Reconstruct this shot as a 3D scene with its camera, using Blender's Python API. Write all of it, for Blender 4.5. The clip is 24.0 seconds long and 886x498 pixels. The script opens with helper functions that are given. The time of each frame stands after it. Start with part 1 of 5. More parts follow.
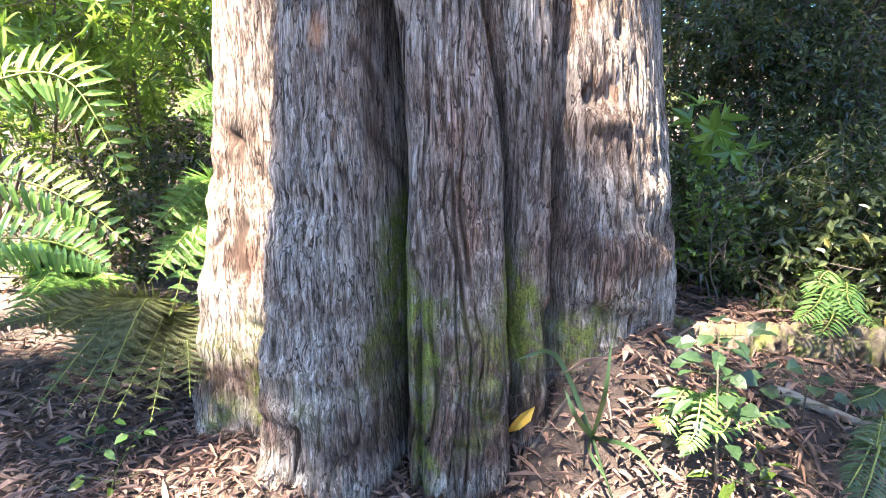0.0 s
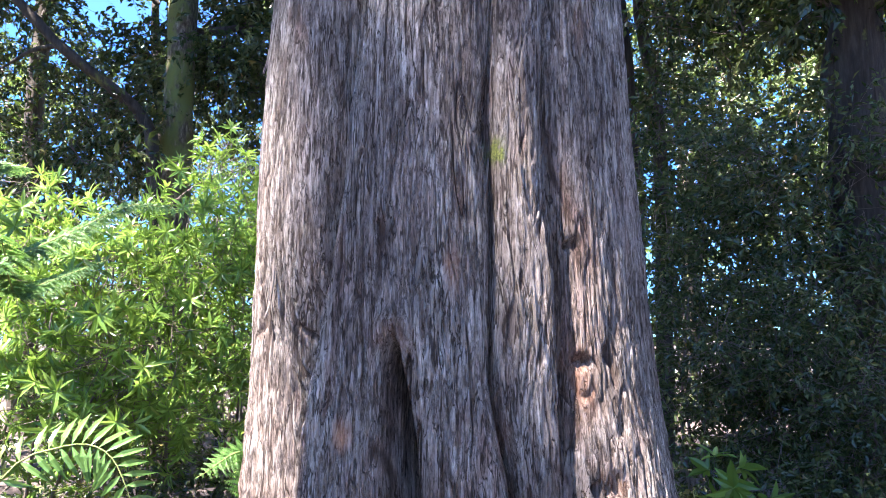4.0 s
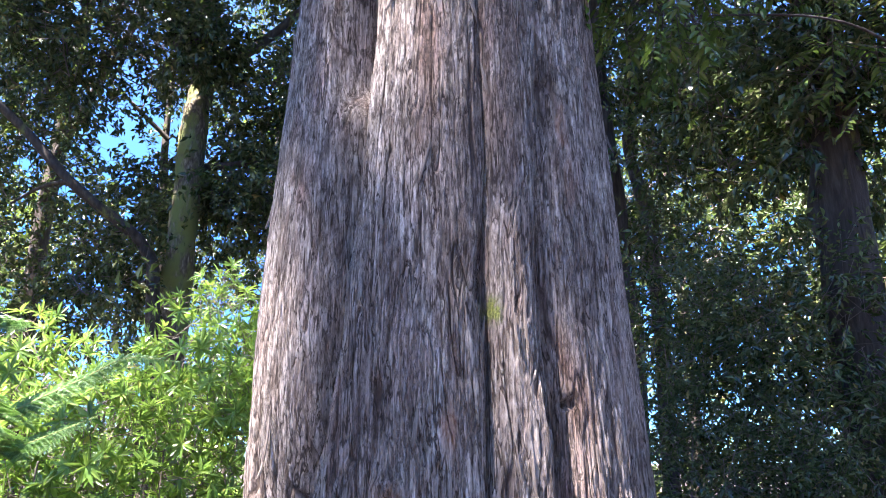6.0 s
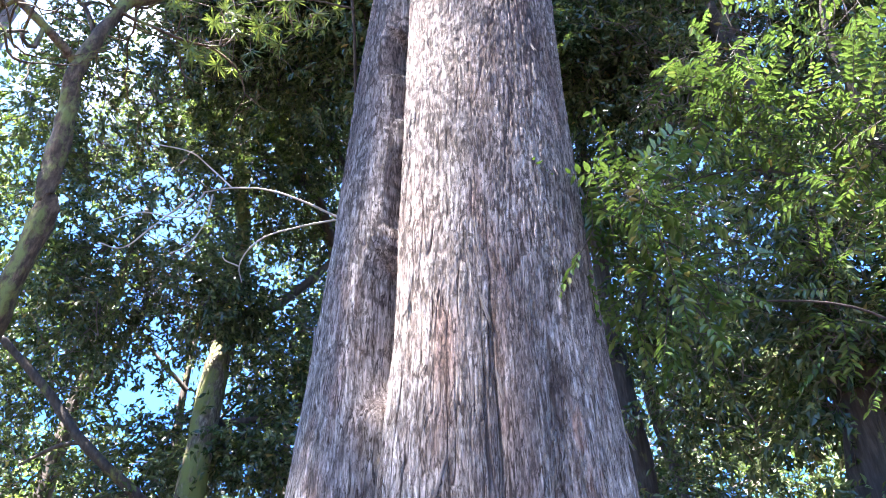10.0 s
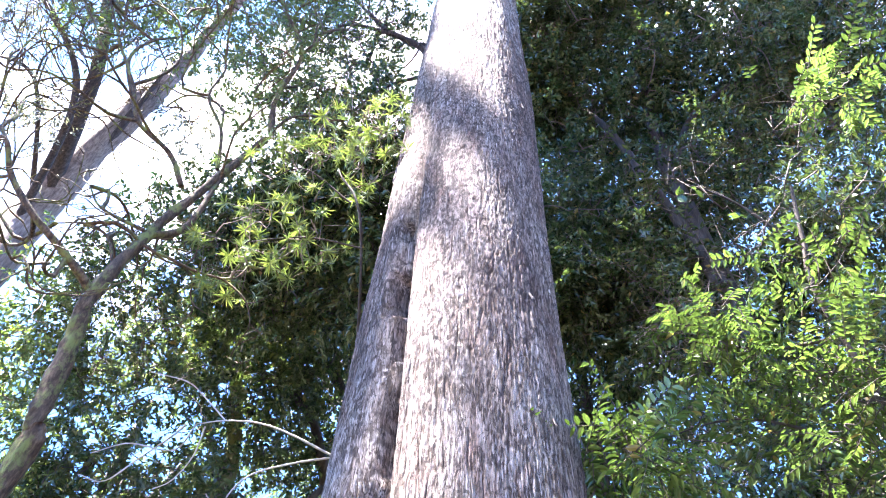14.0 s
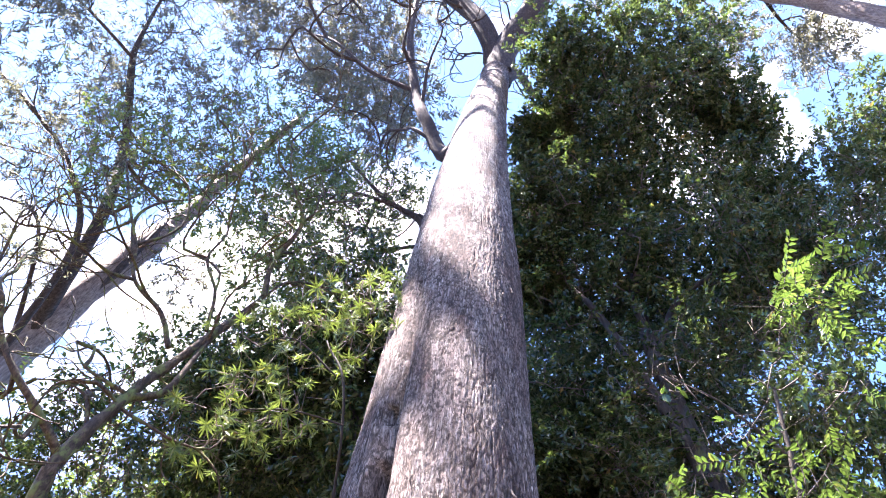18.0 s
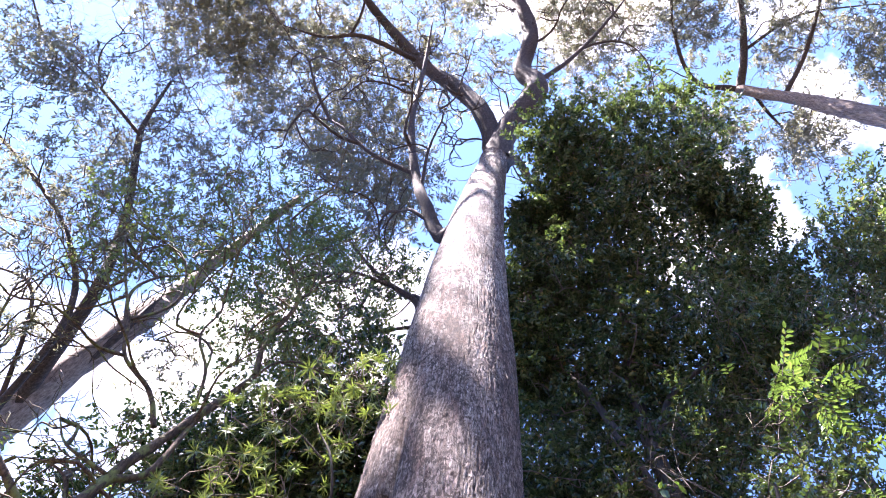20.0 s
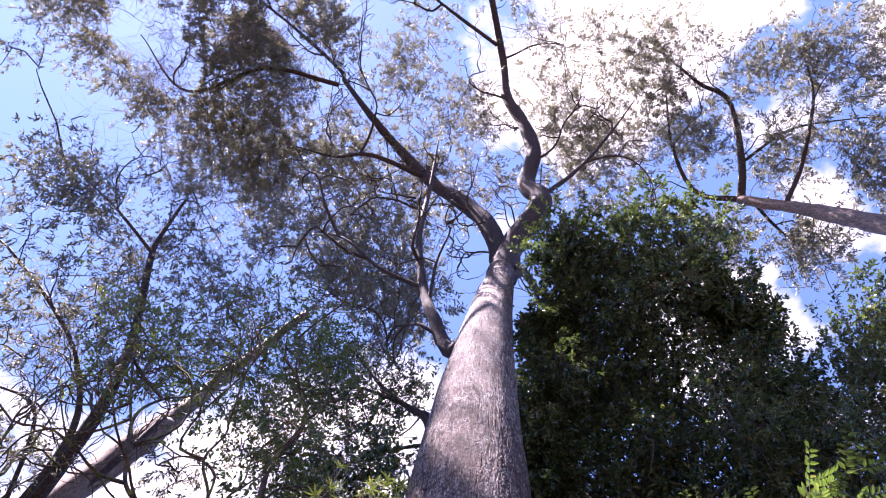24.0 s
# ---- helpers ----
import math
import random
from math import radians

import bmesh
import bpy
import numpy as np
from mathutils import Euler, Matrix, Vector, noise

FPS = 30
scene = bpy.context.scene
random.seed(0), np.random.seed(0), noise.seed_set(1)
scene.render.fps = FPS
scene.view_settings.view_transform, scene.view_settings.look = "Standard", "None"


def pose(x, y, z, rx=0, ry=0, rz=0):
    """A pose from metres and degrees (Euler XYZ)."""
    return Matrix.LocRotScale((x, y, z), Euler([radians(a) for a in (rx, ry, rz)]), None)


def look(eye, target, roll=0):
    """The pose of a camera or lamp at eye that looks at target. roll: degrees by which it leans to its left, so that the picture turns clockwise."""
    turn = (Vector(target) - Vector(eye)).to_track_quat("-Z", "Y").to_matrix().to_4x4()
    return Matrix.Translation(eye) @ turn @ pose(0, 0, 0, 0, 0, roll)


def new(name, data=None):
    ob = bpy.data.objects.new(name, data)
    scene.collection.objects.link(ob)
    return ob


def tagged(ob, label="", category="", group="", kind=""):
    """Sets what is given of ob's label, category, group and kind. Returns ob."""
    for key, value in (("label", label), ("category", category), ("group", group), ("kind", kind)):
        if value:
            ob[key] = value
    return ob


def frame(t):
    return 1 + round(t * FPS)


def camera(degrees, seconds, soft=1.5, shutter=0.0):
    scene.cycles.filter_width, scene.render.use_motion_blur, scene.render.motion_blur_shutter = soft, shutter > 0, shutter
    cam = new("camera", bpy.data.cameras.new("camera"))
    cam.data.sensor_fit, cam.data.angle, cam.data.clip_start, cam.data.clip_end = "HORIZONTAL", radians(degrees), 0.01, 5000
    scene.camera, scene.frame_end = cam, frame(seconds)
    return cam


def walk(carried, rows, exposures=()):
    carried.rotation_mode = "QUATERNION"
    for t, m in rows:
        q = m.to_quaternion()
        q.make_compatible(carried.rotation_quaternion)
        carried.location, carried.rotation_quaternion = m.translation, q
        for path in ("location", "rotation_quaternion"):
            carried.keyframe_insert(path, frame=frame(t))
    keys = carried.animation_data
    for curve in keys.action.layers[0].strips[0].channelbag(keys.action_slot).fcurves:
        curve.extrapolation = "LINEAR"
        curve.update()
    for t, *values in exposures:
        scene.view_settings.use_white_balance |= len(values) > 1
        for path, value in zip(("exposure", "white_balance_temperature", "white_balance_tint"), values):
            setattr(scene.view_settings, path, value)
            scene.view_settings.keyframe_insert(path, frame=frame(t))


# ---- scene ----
cam = camera(64.4, 24.0, 1.0)
PATH = [
    (0, (0.034, -0.083, 1.168), (0.012, 1.842, 0.626), 0.1),
    (0.5, (0.044, -0.099, 1.209), (0.006, 1.857, 0.79), -0.7),
    (1, (0.046, -0.108, 1.244), (0.001, 1.86, 0.891), -0.2),
    (1.5, (0.054, -0.11, 1.277), (0.006, 1.875, 1.03), -0.7),
    (2, (0.053, -0.119, 1.322), (-0.021, 1.874, 1.174), -0.3),
    (2.5, (0.062, -0.137, 1.359), (-0.028, 1.86, 1.31), -0.4),
    (4.5, (0.059, -0.206, 1.482), (-0.026, 1.761, 1.833), -0.2),
    (5, (0.06, -0.22, 1.508), (-0.024, 1.726, 1.959), -0.8),
    (5.5, (0.063, -0.224, 1.531), (-0.025, 1.701, 2.068), -0.9),
    (6, (0.066, -0.227, 1.549), (-0.012, 1.684, 2.134), -0.4),
    (6.5, (0.071, -0.24, 1.573), (0.006, 1.654, 2.212), -0.4),
    (7, (0.077, -0.251, 1.6), (0.022, 1.615, 2.319), -0.7),
    (7.5, (0.072, -0.257, 1.631), (0.01, 1.576, 2.428), -0.6),
    (8, (0.074, -0.27, 1.652), (-0.011, 1.524, 2.533), -0.3),
    (8.5, (0.076, -0.285, 1.668), (0.002, 1.474, 2.617), -0.3),
    (9, (0.075, -0.297, 1.684), (0.005, 1.422, 2.703), -0.4),
    (9.5, (0.073, -0.306, 1.715), (-0.029, 1.369, 2.804), -0.1),
    (10, (0.08, -0.321, 1.736), (-0.028, 1.292, 2.912), -0.3),
    (10.5, (0.081, -0.339, 1.749), (0.0, 1.216, 3.004), -0.2),
    (12.5, (0.085, -0.389, 1.778), (0.017, 0.969, 3.245), 0.1),
    (13, (0.088, -0.397, 1.79), (0.012, 0.897, 3.313), 0.8),
    (13.5, (0.093, -0.406, 1.798), (0.01, 0.829, 3.369), 1.1),
    (14, (0.093, -0.41, 1.806), (0.004, 0.773, 3.416), 2.0),
    (14.5, (0.095, -0.432, 1.81), (0.014, 0.707, 3.452), 1.7),
    (15, (0.096, -0.452, 1.815), (0.029, 0.636, 3.492), 2.0),
    (15.5, (0.092, -0.473, 1.815), (0.033, 0.574, 3.518), 2.1),
    (16, (0.087, -0.479, 1.824), (0.01, 0.533, 3.547), 3.3),
    (16.5, (0.088, -0.492, 1.828), (0.014, 0.477, 3.576), 3.7),
    (17, (0.087, -0.515, 1.83), (0.024, 0.391, 3.612), 4.0),
    (17.5, (0.088, -0.531, 1.827), (0.029, 0.318, 3.637), 4.6),
    (18, (0.084, -0.551, 1.823), (0.031, 0.24, 3.659), 5.3),
    (18.5, (0.083, -0.558, 1.83), (0.03, 0.184, 3.687), 6.0),
    (20.5, (0.084, -0.567, 1.831), (0.031, -0.053, 3.763), 8.9),
    (21, (0.079, -0.568, 1.837), (0.034, -0.117, 3.785), 8.8),
    (21.5, (0.088, -0.571, 1.826), (0.047, -0.179, 3.787), 8.1),
    (22, (0.078, -0.58, 1.836), (0.018, -0.241, 3.806), 12.1),
    (22.5, (0.066, -0.594, 1.833), (0.0, -0.306, 3.811), 14.8),
    (23, (0.067, -0.614, 1.838), (0.002, -0.338, 3.817), 15.2),
    (23.5, (0.074, -0.614, 1.84), (0.0, -0.362, 3.823), 18.1),
    (24, (0.077, -0.615, 1.838), (-0.011, -0.345, 3.818), 19.8),
]
walk(cam, [(t, look(eye, target, roll)) for t, eye, target, roll in PATH],
     [(0.0, 4.75, 7900, 13), (2.5, 4.3, 6900, 12), (5.0, 3.9, 6550, 22), (10.0, 4.6, 6400, 18), (14.0, 5.0, 6450, 20), (17.0, 4.5, 6650, 24), (21.0, 3.75, 6600, 32), (24.0, 3.15, 6500, 44)])

# ---------------------------------------------------------------- light
SUN_AZ, SUN_EL = -131.0, 64.0
world = bpy.data.worlds.new("world")
scene.world = world
world.use_nodes = True
wn, wl = world.node_tree.nodes, world.node_tree.links
wn.clear()
sky = wn.new("ShaderNodeTexSky")
sky.sky_type = "NISHITA"
sky.sun_disc = False
sky.sun_elevation, sky.sun_rotation = radians(SUN_EL), radians(SUN_AZ)
sky.air_density, sky.dust_density, sky.ozone_density = 1.0, 0.1, 3.0
coord = wn.new("ShaderNodeTexCoord")
cloud = wn.new("ShaderNodeTexNoise")
for key, value in (("Scale", 3.0), ("Detail", 7), ("Roughness", 0.55)):
    cloud.inputs[key].default_value = value
wl.new(coord.outputs["Generated"], cloud.inputs["Vector"])
heap = cloud.outputs["Fac"]
for az, el, tight, add in ((-60, 53, 0.93, 0.14), (-25, 62, 0.95, 0.10), (66, 62.5, 0.978, 0.19), (148, 77, 0.972, 0.14), (-95, 74, 0.93, -0.10), (-92, 58, 0.94, -0.16), (-70, 68, 0.965, -0.12), (112, 64, 0.975, 0.12), (88, 66, 0.98, -0.14), (76, 60, 0.98, -0.12)):
    toward = wn.new("ShaderNodeVectorMath")
    toward.operation = "DOT_PRODUCT"
    toward.inputs[1].default_value = (math.sin(radians(az)) * math.cos(radians(el)), math.cos(radians(az)) * math.cos(radians(el)), math.sin(radians(el)))
    wl.new(coord.outputs["Generated"], toward.inputs[0])
    bank = wn.new("ShaderNodeMapRange")
    for key, value in (("From Min", tight), ("From Max", 0.99), ("To Max", add)):
        bank.inputs[key].default_value = value
    wl.new(toward.outputs["Value"], bank.inputs["Value"])
    total = wn.new("ShaderNodeMath")
    wl.new(heap, total.inputs[0])
    wl.new(bank.outputs["Result"], total.inputs[1])
    heap = total.outputs["Value"]
cover = wn.new("ShaderNodeValToRGB")
cover.color_ramp.elements[0].position, cover.color_ramp.elements[1].position = 0.525, 0.615
wl.new(heap, cover.inputs["Fac"])
height = wn.new("ShaderNodeSeparateXYZ")
wl.new(coord.outputs["Generated"], height.inputs["Vector"])
high = wn.new("ShaderNodeMapRange")
for key, value in (("From Min", 0.62), ("From Max", 0.84)):
    high.inputs[key].default_value = value
wl.new(height.outputs["Z"], high.inputs["Value"])
amount = wn.new("ShaderNodeMath")
amount.operation = "MULTIPLY"
wl.new(cover.outputs["Color"], amount.inputs[0])
wl.new(high.outputs["Result"], amount.inputs[1])
blue = wn.new("ShaderNodeMix")
blue.data_type, blue.blend_type = "RGBA", "MULTIPLY"
blue.inputs["Factor"].default_value = 1.0
deep = wn.new("ShaderNodeValToRGB")
deep.color_ramp.elements[0].position, deep.color_ramp.elements[1].position = 0.30, 0.80
deep.color_ramp.elements[0].color, deep.color_ramp.elements[1].color = (0.26, 0.58, 1.08, 1), (0.80, 0.94, 1.06, 1)
wl.new(height.outputs["Z"], deep.inputs["Fac"])
wl.new(deep.outputs["Color"], blue.inputs["B"])
wl.new(sky.outputs["Color"], blue.inputs["A"])
mixw = wn.new("ShaderNodeMix")
mixw.data_type = "RGBA"
mixw.inputs["B"].default_value = (5.8, 5.9, 6.0, 1)
wl.new(amount.outputs["Value"], mixw.inputs["Factor"])
wl.new(blue.outputs["Result"], mixw.inputs["A"])
back = wn.new("ShaderNodeBackground")
back.inputs["Strength"].default_value = 0.044
wl.new(mixw.outputs["Result"], back.inputs["Color"])
wout = wn.new("ShaderNodeOutputWorld")
wl.new(back.outputs["Background"], wout.inputs["Surface"])

sun = new("sun", bpy.data.lights.new("sun", "SUN"))
sun.data.energy, sun.data.angle, sun.data.color = 5.0, radians(0.53), (1.0, 0.985, 0.95)
to_sun = Vector((math.sin(radians(SUN_AZ)) * math.cos(radians(SUN_EL)), math.cos(radians(SUN_AZ)) * math.cos(radians(SUN_EL)), math.sin(radians(SUN_EL))))
sun.matrix_world = look(to_sun * 60, (0, 0, 0))


# ---------------------------------------------------------------- mesh helpers
def vnoise(x, y, seed=0):
    """Smooth value noise in two directions, -1 to 1."""
    xi, yi = np.floor(x), np.floor(y)
    fx, fy = x - xi, y - yi
    fx, fy = fx * fx * (3 - 2 * fx), fy * fy * (3 - 2 * fy)

    def h(a, b):
        v = np.sin(a * 127.1 + b * 311.7 + seed * 74.7) * 43758.5453
        return v - np.floor(v)

    top = h(xi, yi) * (1 - fx) + h(xi + 1, yi) * fx
    low = h(xi, yi + 1) * (1 - fx) + h(xi + 1, yi + 1) * fx
    return 2 * (top * (1 - fy) + low * fy) - 1


def fbm(x, y, seed=0, octaves=3):
    total, size = 0, 0.0
    for o in range(octaves):
        total = total + vnoise(x * 2**o, y * 2**o, seed + 13 * o) * 0.5**o
        size += 0.5**o
    return total / size


def unit(a):
    return a / np.maximum(np.linalg.norm(a, axis=-1, keepdims=True), 1e-9)


def ease(x, a, b):
    """0 below a, 1 above b, smooth between."""
    u = np.clip((x - a) / (b - a), 0, 1)
    return u * u * (3 - 2 * u)


class Bag:
    """Collects vertices and faces, then makes one mesh of them."""

    def __init__(self):
        self.v, self.f, self.n = [], {3: [], 4: []}, 0

    def add(self, v, *faces):
        v = np.asarray(v, float).reshape(-1, 3)
        for f in faces:
            f = np.asarray(f, int)
            self.f[f.shape[-1]].append(f.reshape(-1, f.shape[-1]) + self.n)
        self.v.append(v)
        self.n += len(v)

    def mesh(self, name, smooth=True):
        v = np.concatenate(self.v)
        faces = [np.concatenate(self.f[k]) for k in (3, 4) if self.f[k]]
        data = bpy.data.meshes.new(name)
        data.vertices.add(len(v))
        data.vertices.foreach_set("co", v.ravel())
        count = sum(len(f) for f in faces)
        data.loops.add(sum(f.size for f in faces))
        data.loops.foreach_set("vertex_index", np.concatenate([f.ravel() for f in faces]).astype(np.int32))
        data.polygons.add(count)
        totals = np.concatenate([np.full(len(f), f.shape[1]) for f in faces])
        data.polygons.foreach_set("loop_start", np.r_[0, np.cumsum(totals)[:-1]].astype(np.int32))
        data.polygons.foreach_set("use_smooth", np.full(count, smooth))
        data.update(calc_edges=True)
        return data


def part(name, bag, material, parent=None, label="", kind="", smooth=True):
    """Links a bag as one mesh object under a thing or a part."""
    data = bag.mesh(name, smooth) if isinstance(bag, Bag) else bag
    if not data.materials:
        data.materials.append(material)
    ob = new(name, data)
    if parent:
        ob.parent = parent
        ob.matrix_parent_inverse = Matrix.Translation(-parent.location)
    return tagged(ob, label=label, kind=kind)


def thing(name, at, label, category, group=""):
    ob = new(name)
    ob.location = at
    ob.empty_display_size = 0.1
    return tagged(ob, label, category, group)


def spline(points, n):
    """A smooth curve of n points through the given ones."""
    p = np.asarray(points, float)
    p = np.vstack([2 * p[0] - p[1], p, 2 * p[-1] - p[-2]])
    u = np.linspace(0, len(p) - 3 - 1e-6, n)
    i = u.astype(int)
    f = (u - i)[:, None]
    a, b, c, d = p[i], p[i + 1], p[i + 2], p[i + 3]
    return 0.5 * (2 * b + (c - a) * f + (2 * a - 5 * b + 4 * c - d) * f**2 + (3 * b - a - 3 * c + d) * f**3)


def tube(bag, points, r0, r1, sides=7, n=None, rough=0.0, seed=0, power=1.0, lump=0.45):
    """A tapered, slightly uneven tube along a smooth curve. Returns the curve."""
    n = n or 3 * len(points)
    c = spline(points, n)
    tan = unit(np.gradient(c, axis=0))
    side = unit(np.cross(tan, (0.31, 0.87, 0.38)))
    up = np.cross(tan, side)
    u = np.linspace(0, 1, n)
    r = r0 + (r1 - r0) * u**power
    a = np.linspace(0, 2 * np.pi, sides, endpoint=False)
    rr = r[:, None] * (1 + rough * (vnoise(a[None, :] * 1.7 + seed, u[:, None] * n * lump, seed) + 0.5 * vnoise(a[None, :] * 4 + seed, u[:, None] * n * 1.1, seed + 5)))
    v = c[:, None, :] + rr[..., None] * (np.cos(a)[None, :, None] * side[:, None, :] + np.sin(a)[None, :, None] * up[:, None, :])
    i, j = np.meshgrid(np.arange(n - 1), np.arange(sides), indexing="ij")
    k = (j + 1) % sides
    quads = np.stack([i * sides + j, i * sides + k, (i + 1) * sides + k, (i + 1) * sides + j], -1)
    v = np.vstack([v.reshape(-1, 3), c[-1:] + tan[-1:] * r1])
    last = (n - 1) * sides
    caps = np.stack([last + np.arange(sides), last + (np.arange(sides) + 1) % sides, np.full(sides, n * sides)], -1)
    bag.add(v, quads, caps)
    return c


def rods(bag, a, b, r):
    """Many straight three-sided twigs from a to b."""
    d = unit(b - a)
    s = unit(np.cross(d, np.array([0.3, 0.5, 0.81])))
    t = np.cross(d, s)
    ring = [s, -0.5 * s + 0.87 * t, -0.5 * s - 0.87 * t]
    v = np.stack([a + r * q for q in ring] + [b + 0.35 * r * q for q in ring], 1)
    f = np.array([[0, 1, 4, 3], [1, 2, 5, 4], [2, 0, 3, 5]])
    bag.add(v, (np.arange(len(a)) * 6)[:, None, None] + f[None])


def blades(bag, p, d, nrm, length, width, shape="plain", fold=0.18, droop=0.15):
    """Leaves from their feet p along d, facing nrm. plain: two triangles; full: eight, with a midrib and a curved tip."""
    d = unit(d)
    s = unit(np.cross(d, nrm))
    nrm = np.cross(s, d)
    length, width = np.broadcast_to(length, len(p))[:, None], np.broadcast_to(width, len(p))[:, None]
    base = np.arange(len(p))[:, None, None]
    if shape == "plain":
        mid = p + 0.45 * length * d - 0.0 * nrm
        tip = p + length * d - droop * length * nrm
        v = np.stack([p, mid + 0.5 * width * s + fold * width * nrm, tip, mid - 0.5 * width * s + fold * width * nrm], 1)
        bag.add(v, base * 4 + np.array([[0, 1, 2], [0, 2, 3]])[None])
        return
    m1 = p + 0.3 * length * d
    m2 = p + 0.66 * length * d - 0.35 * droop * length * nrm
    tip = p + length * d - droop * length * nrm
    lift = fold * width * nrm
    v = np.stack([p, m1 + 0.48 * width * s + lift, m1, m1 - 0.48 * width * s + lift, m2 + 0.4 * width * s + lift, m2, m2 - 0.4 * width * s + lift, tip], 1)
    bag.add(v, base * 8 + np.array([[0, 1, 2], [0, 2, 3], [4, 7, 5], [5, 7, 6]])[None], base * 8 + np.array([[1, 4, 5, 2], [2, 5, 6, 3]])[None])


# openings in the canopy through which the sun reaches the trunk, the ferns and the ground: two ends and a radius
GAPS = [((-0.72, 1.855, 0.78), (-0.69, 1.86, 1.9), 0.26), ((-0.68, 1.86, 1.9), (-0.64, 1.88, 2.35), 0.18), ((-2.6, 3.5, 1.0), (-1.6, 4.6, 1.7), 1.1), ((-2.2, 3.0, 1.5), (-1.6, 3.2, 1.8), 0.45), ((-1.9, 2.5, 0.9), (-0.95, 2.5, 0.75), 0.36), ((0.40, 1.33, 0.2), (0.74, 1.52, 0.2), 0.26), ((0.95, 1.95, 0.3), (1.5, 1.9, 0.3), 0.10), ((-0.97, 2.25, 0.8), (-0.86, 2.1, 0.6), 0.19), ((-0.62, 1.62, 0.1), (-0.5, 1.5, 0.1), 0.14), ((1.1, 2.15, 0.4), (1.4, 2.2, 0.4), 0.15),
        ((0.07, 1.65, 8.85), (0.2, 1.7, 10.4), 0.5), ((0.28, 1.72, 11.3), (0.36, 1.75, 13.2), 0.5), ((0.45, 1.78, 14.2), (0.6, 1.8, 16.6), 0.42), ((-1.4, 2.2, 5.8), (-0.6, 1.8, 6.4), 0.45), ((1.6, 2.1, 4.9), (1.8, 2.4, 3.8), 0.6), ((-0.27, 1.65, 2.7), (-0.15, 1.62, 4.7), 0.15),
        ((0.2, 1.65, 3.6), (0.22, 1.65, 4.6), 0.13), ((0.3, 1.72, 1.35), (0.25, 1.72, 1.85), 0.085), ((-3.45, 7.5, 4.2), (-3.45, 7.5, 5.8), 0.3), ((-0.5, 1.78, 1.9), (-0.5, 1.78, 2.4), 0.13), ((-0.48, 1.75, 3.3), (-0.46, 1.75, 3.6), 0.08),
        ((0.5, 1.68, 1.15), (0.46, 1.7, 1.5), 0.11), ((-2.6, 3.4, 1.8), (-1.5, 4.6, 2.3), 0.9), ((-1.6, 2.1, 1.9), (-1.1, 2.4, 1.85), 0.32), ((1.2, 2.6, 4.3), (2.2, 2.2, 4.2), 0.48), ((1.6, 1.9, 5.5), (2.3, 1.5, 5.6), 0.5), ((0.65, 1.9, 3.56), (0.83, 2.21, 3.25), 0.24), ((-0.75, 1.55, 0.05), (-0.55, 1.4, 0.05), 0.12), ((-1.7, 2.0, 0.0), (-1.2, 1.4, 0.0), 0.1), ((-1.43, 2.2, 0.71), (-1.19, 2.21, 0.66), 0.19), ((-1.43, 2.42, 1.05), (-1.19, 2.41, 0.8), 0.18), ((1.19, 2.88, 0.81), (1.11, 2.91, 0.83), 0.12)]


# many small openings that dapple the woods behind
for box, count in (((1.2, 4.2, 3.2, 6.8, 0.2, 7.0), 20), ((-7.0, -1.2, 4.0, 8.5, 2.5, 9.0), 26)):
    for _ in range(count):
        x, y, z = (random.uniform(box[n], box[n + 1]) for n in (0, 2, 4))
        GAPS.append(((x, y, z), (x + random.uniform(-0.5, 0.5), y, z + random.uniform(-0.4, 0.4)), random.uniform(0.1, 0.26)))
GAPS.append(((-6.5, 7.3, 8.8), (-3.0, 6.6, 10.2), 0.8))


def shaded(p):
    """False for points that stand in one of the openings, seen along the sun's rays."""
    s = np.array(to_sun)
    u = np.cross(s, (0, 0, 1.0))
    u /= np.linalg.norm(u)
    v = np.cross(s, u)
    q = np.stack([p @ u, p @ v], -1)
    keep = np.ones(len(p), bool)
    tall = p[:, 2] > 5.0
    if not tall.any():
        return keep
    ragged = 0.92 + 0.22 * vnoise(p[:, 0] * 2, p[:, 1] * 2, 3) + 0.15 * vnoise(p[:, 0] * 5, p[:, 1] * 5 + p[:, 2] * 3, 4)
    for a, b, r in GAPS:
        a, b = np.array(a), np.array(b)
        a2, b2 = np.array([a @ u, a @ v]), np.array([b @ u, b @ v])
        f = np.clip(((q - a2) @ (b2 - a2)) / ((b2 - a2) @ (b2 - a2)), 0, 1)
        near = np.linalg.norm(q - a2 - f[:, None] * (b2 - a2), axis=1) < r * ragged
        keep &= ~(near & ((p - a) @ s > 0.6) & tall)
    return keep


def clumps_in(rng, blobs, per):
    """Centres of leaf clumps scattered unevenly through the given balls (x, y, z, radius)."""
    out = []
    for x, y, z, r in blobs:
        d = unit(rng.normal(size=(per, 3)))
        out.append(np.array([x, y, z]) + d * (r * rng.random((per, 1)) ** 0.45) * np.array([1, 1, 0.8]))
    return np.concatenate(out)


def foliage(rng, leaf, twig, centres, size, twigs, leaves, length, width, droop=0.35, style="spray", shape="plain", wood=0.003):
    """Twigs round each centre, leaves along the twigs (spray), round their ends (whorl) or in flat rows (pinnate)."""
    n = len(centres) * twigs
    o = np.repeat(centres, twigs, 0) + rng.normal(size=(n, 3)) * size * 0.42
    out = unit(o - np.repeat(centres, twigs, 0) + rng.normal(size=(n, 3)) * size * 0.25)
    d = unit(out + rng.normal(size=(n, 3)) * 0.35 + np.array([0, 0, -0.15 * droop]))
    reach = size * rng.uniform(0.55, 1.1, (n, 1))
    end = o + d * reach
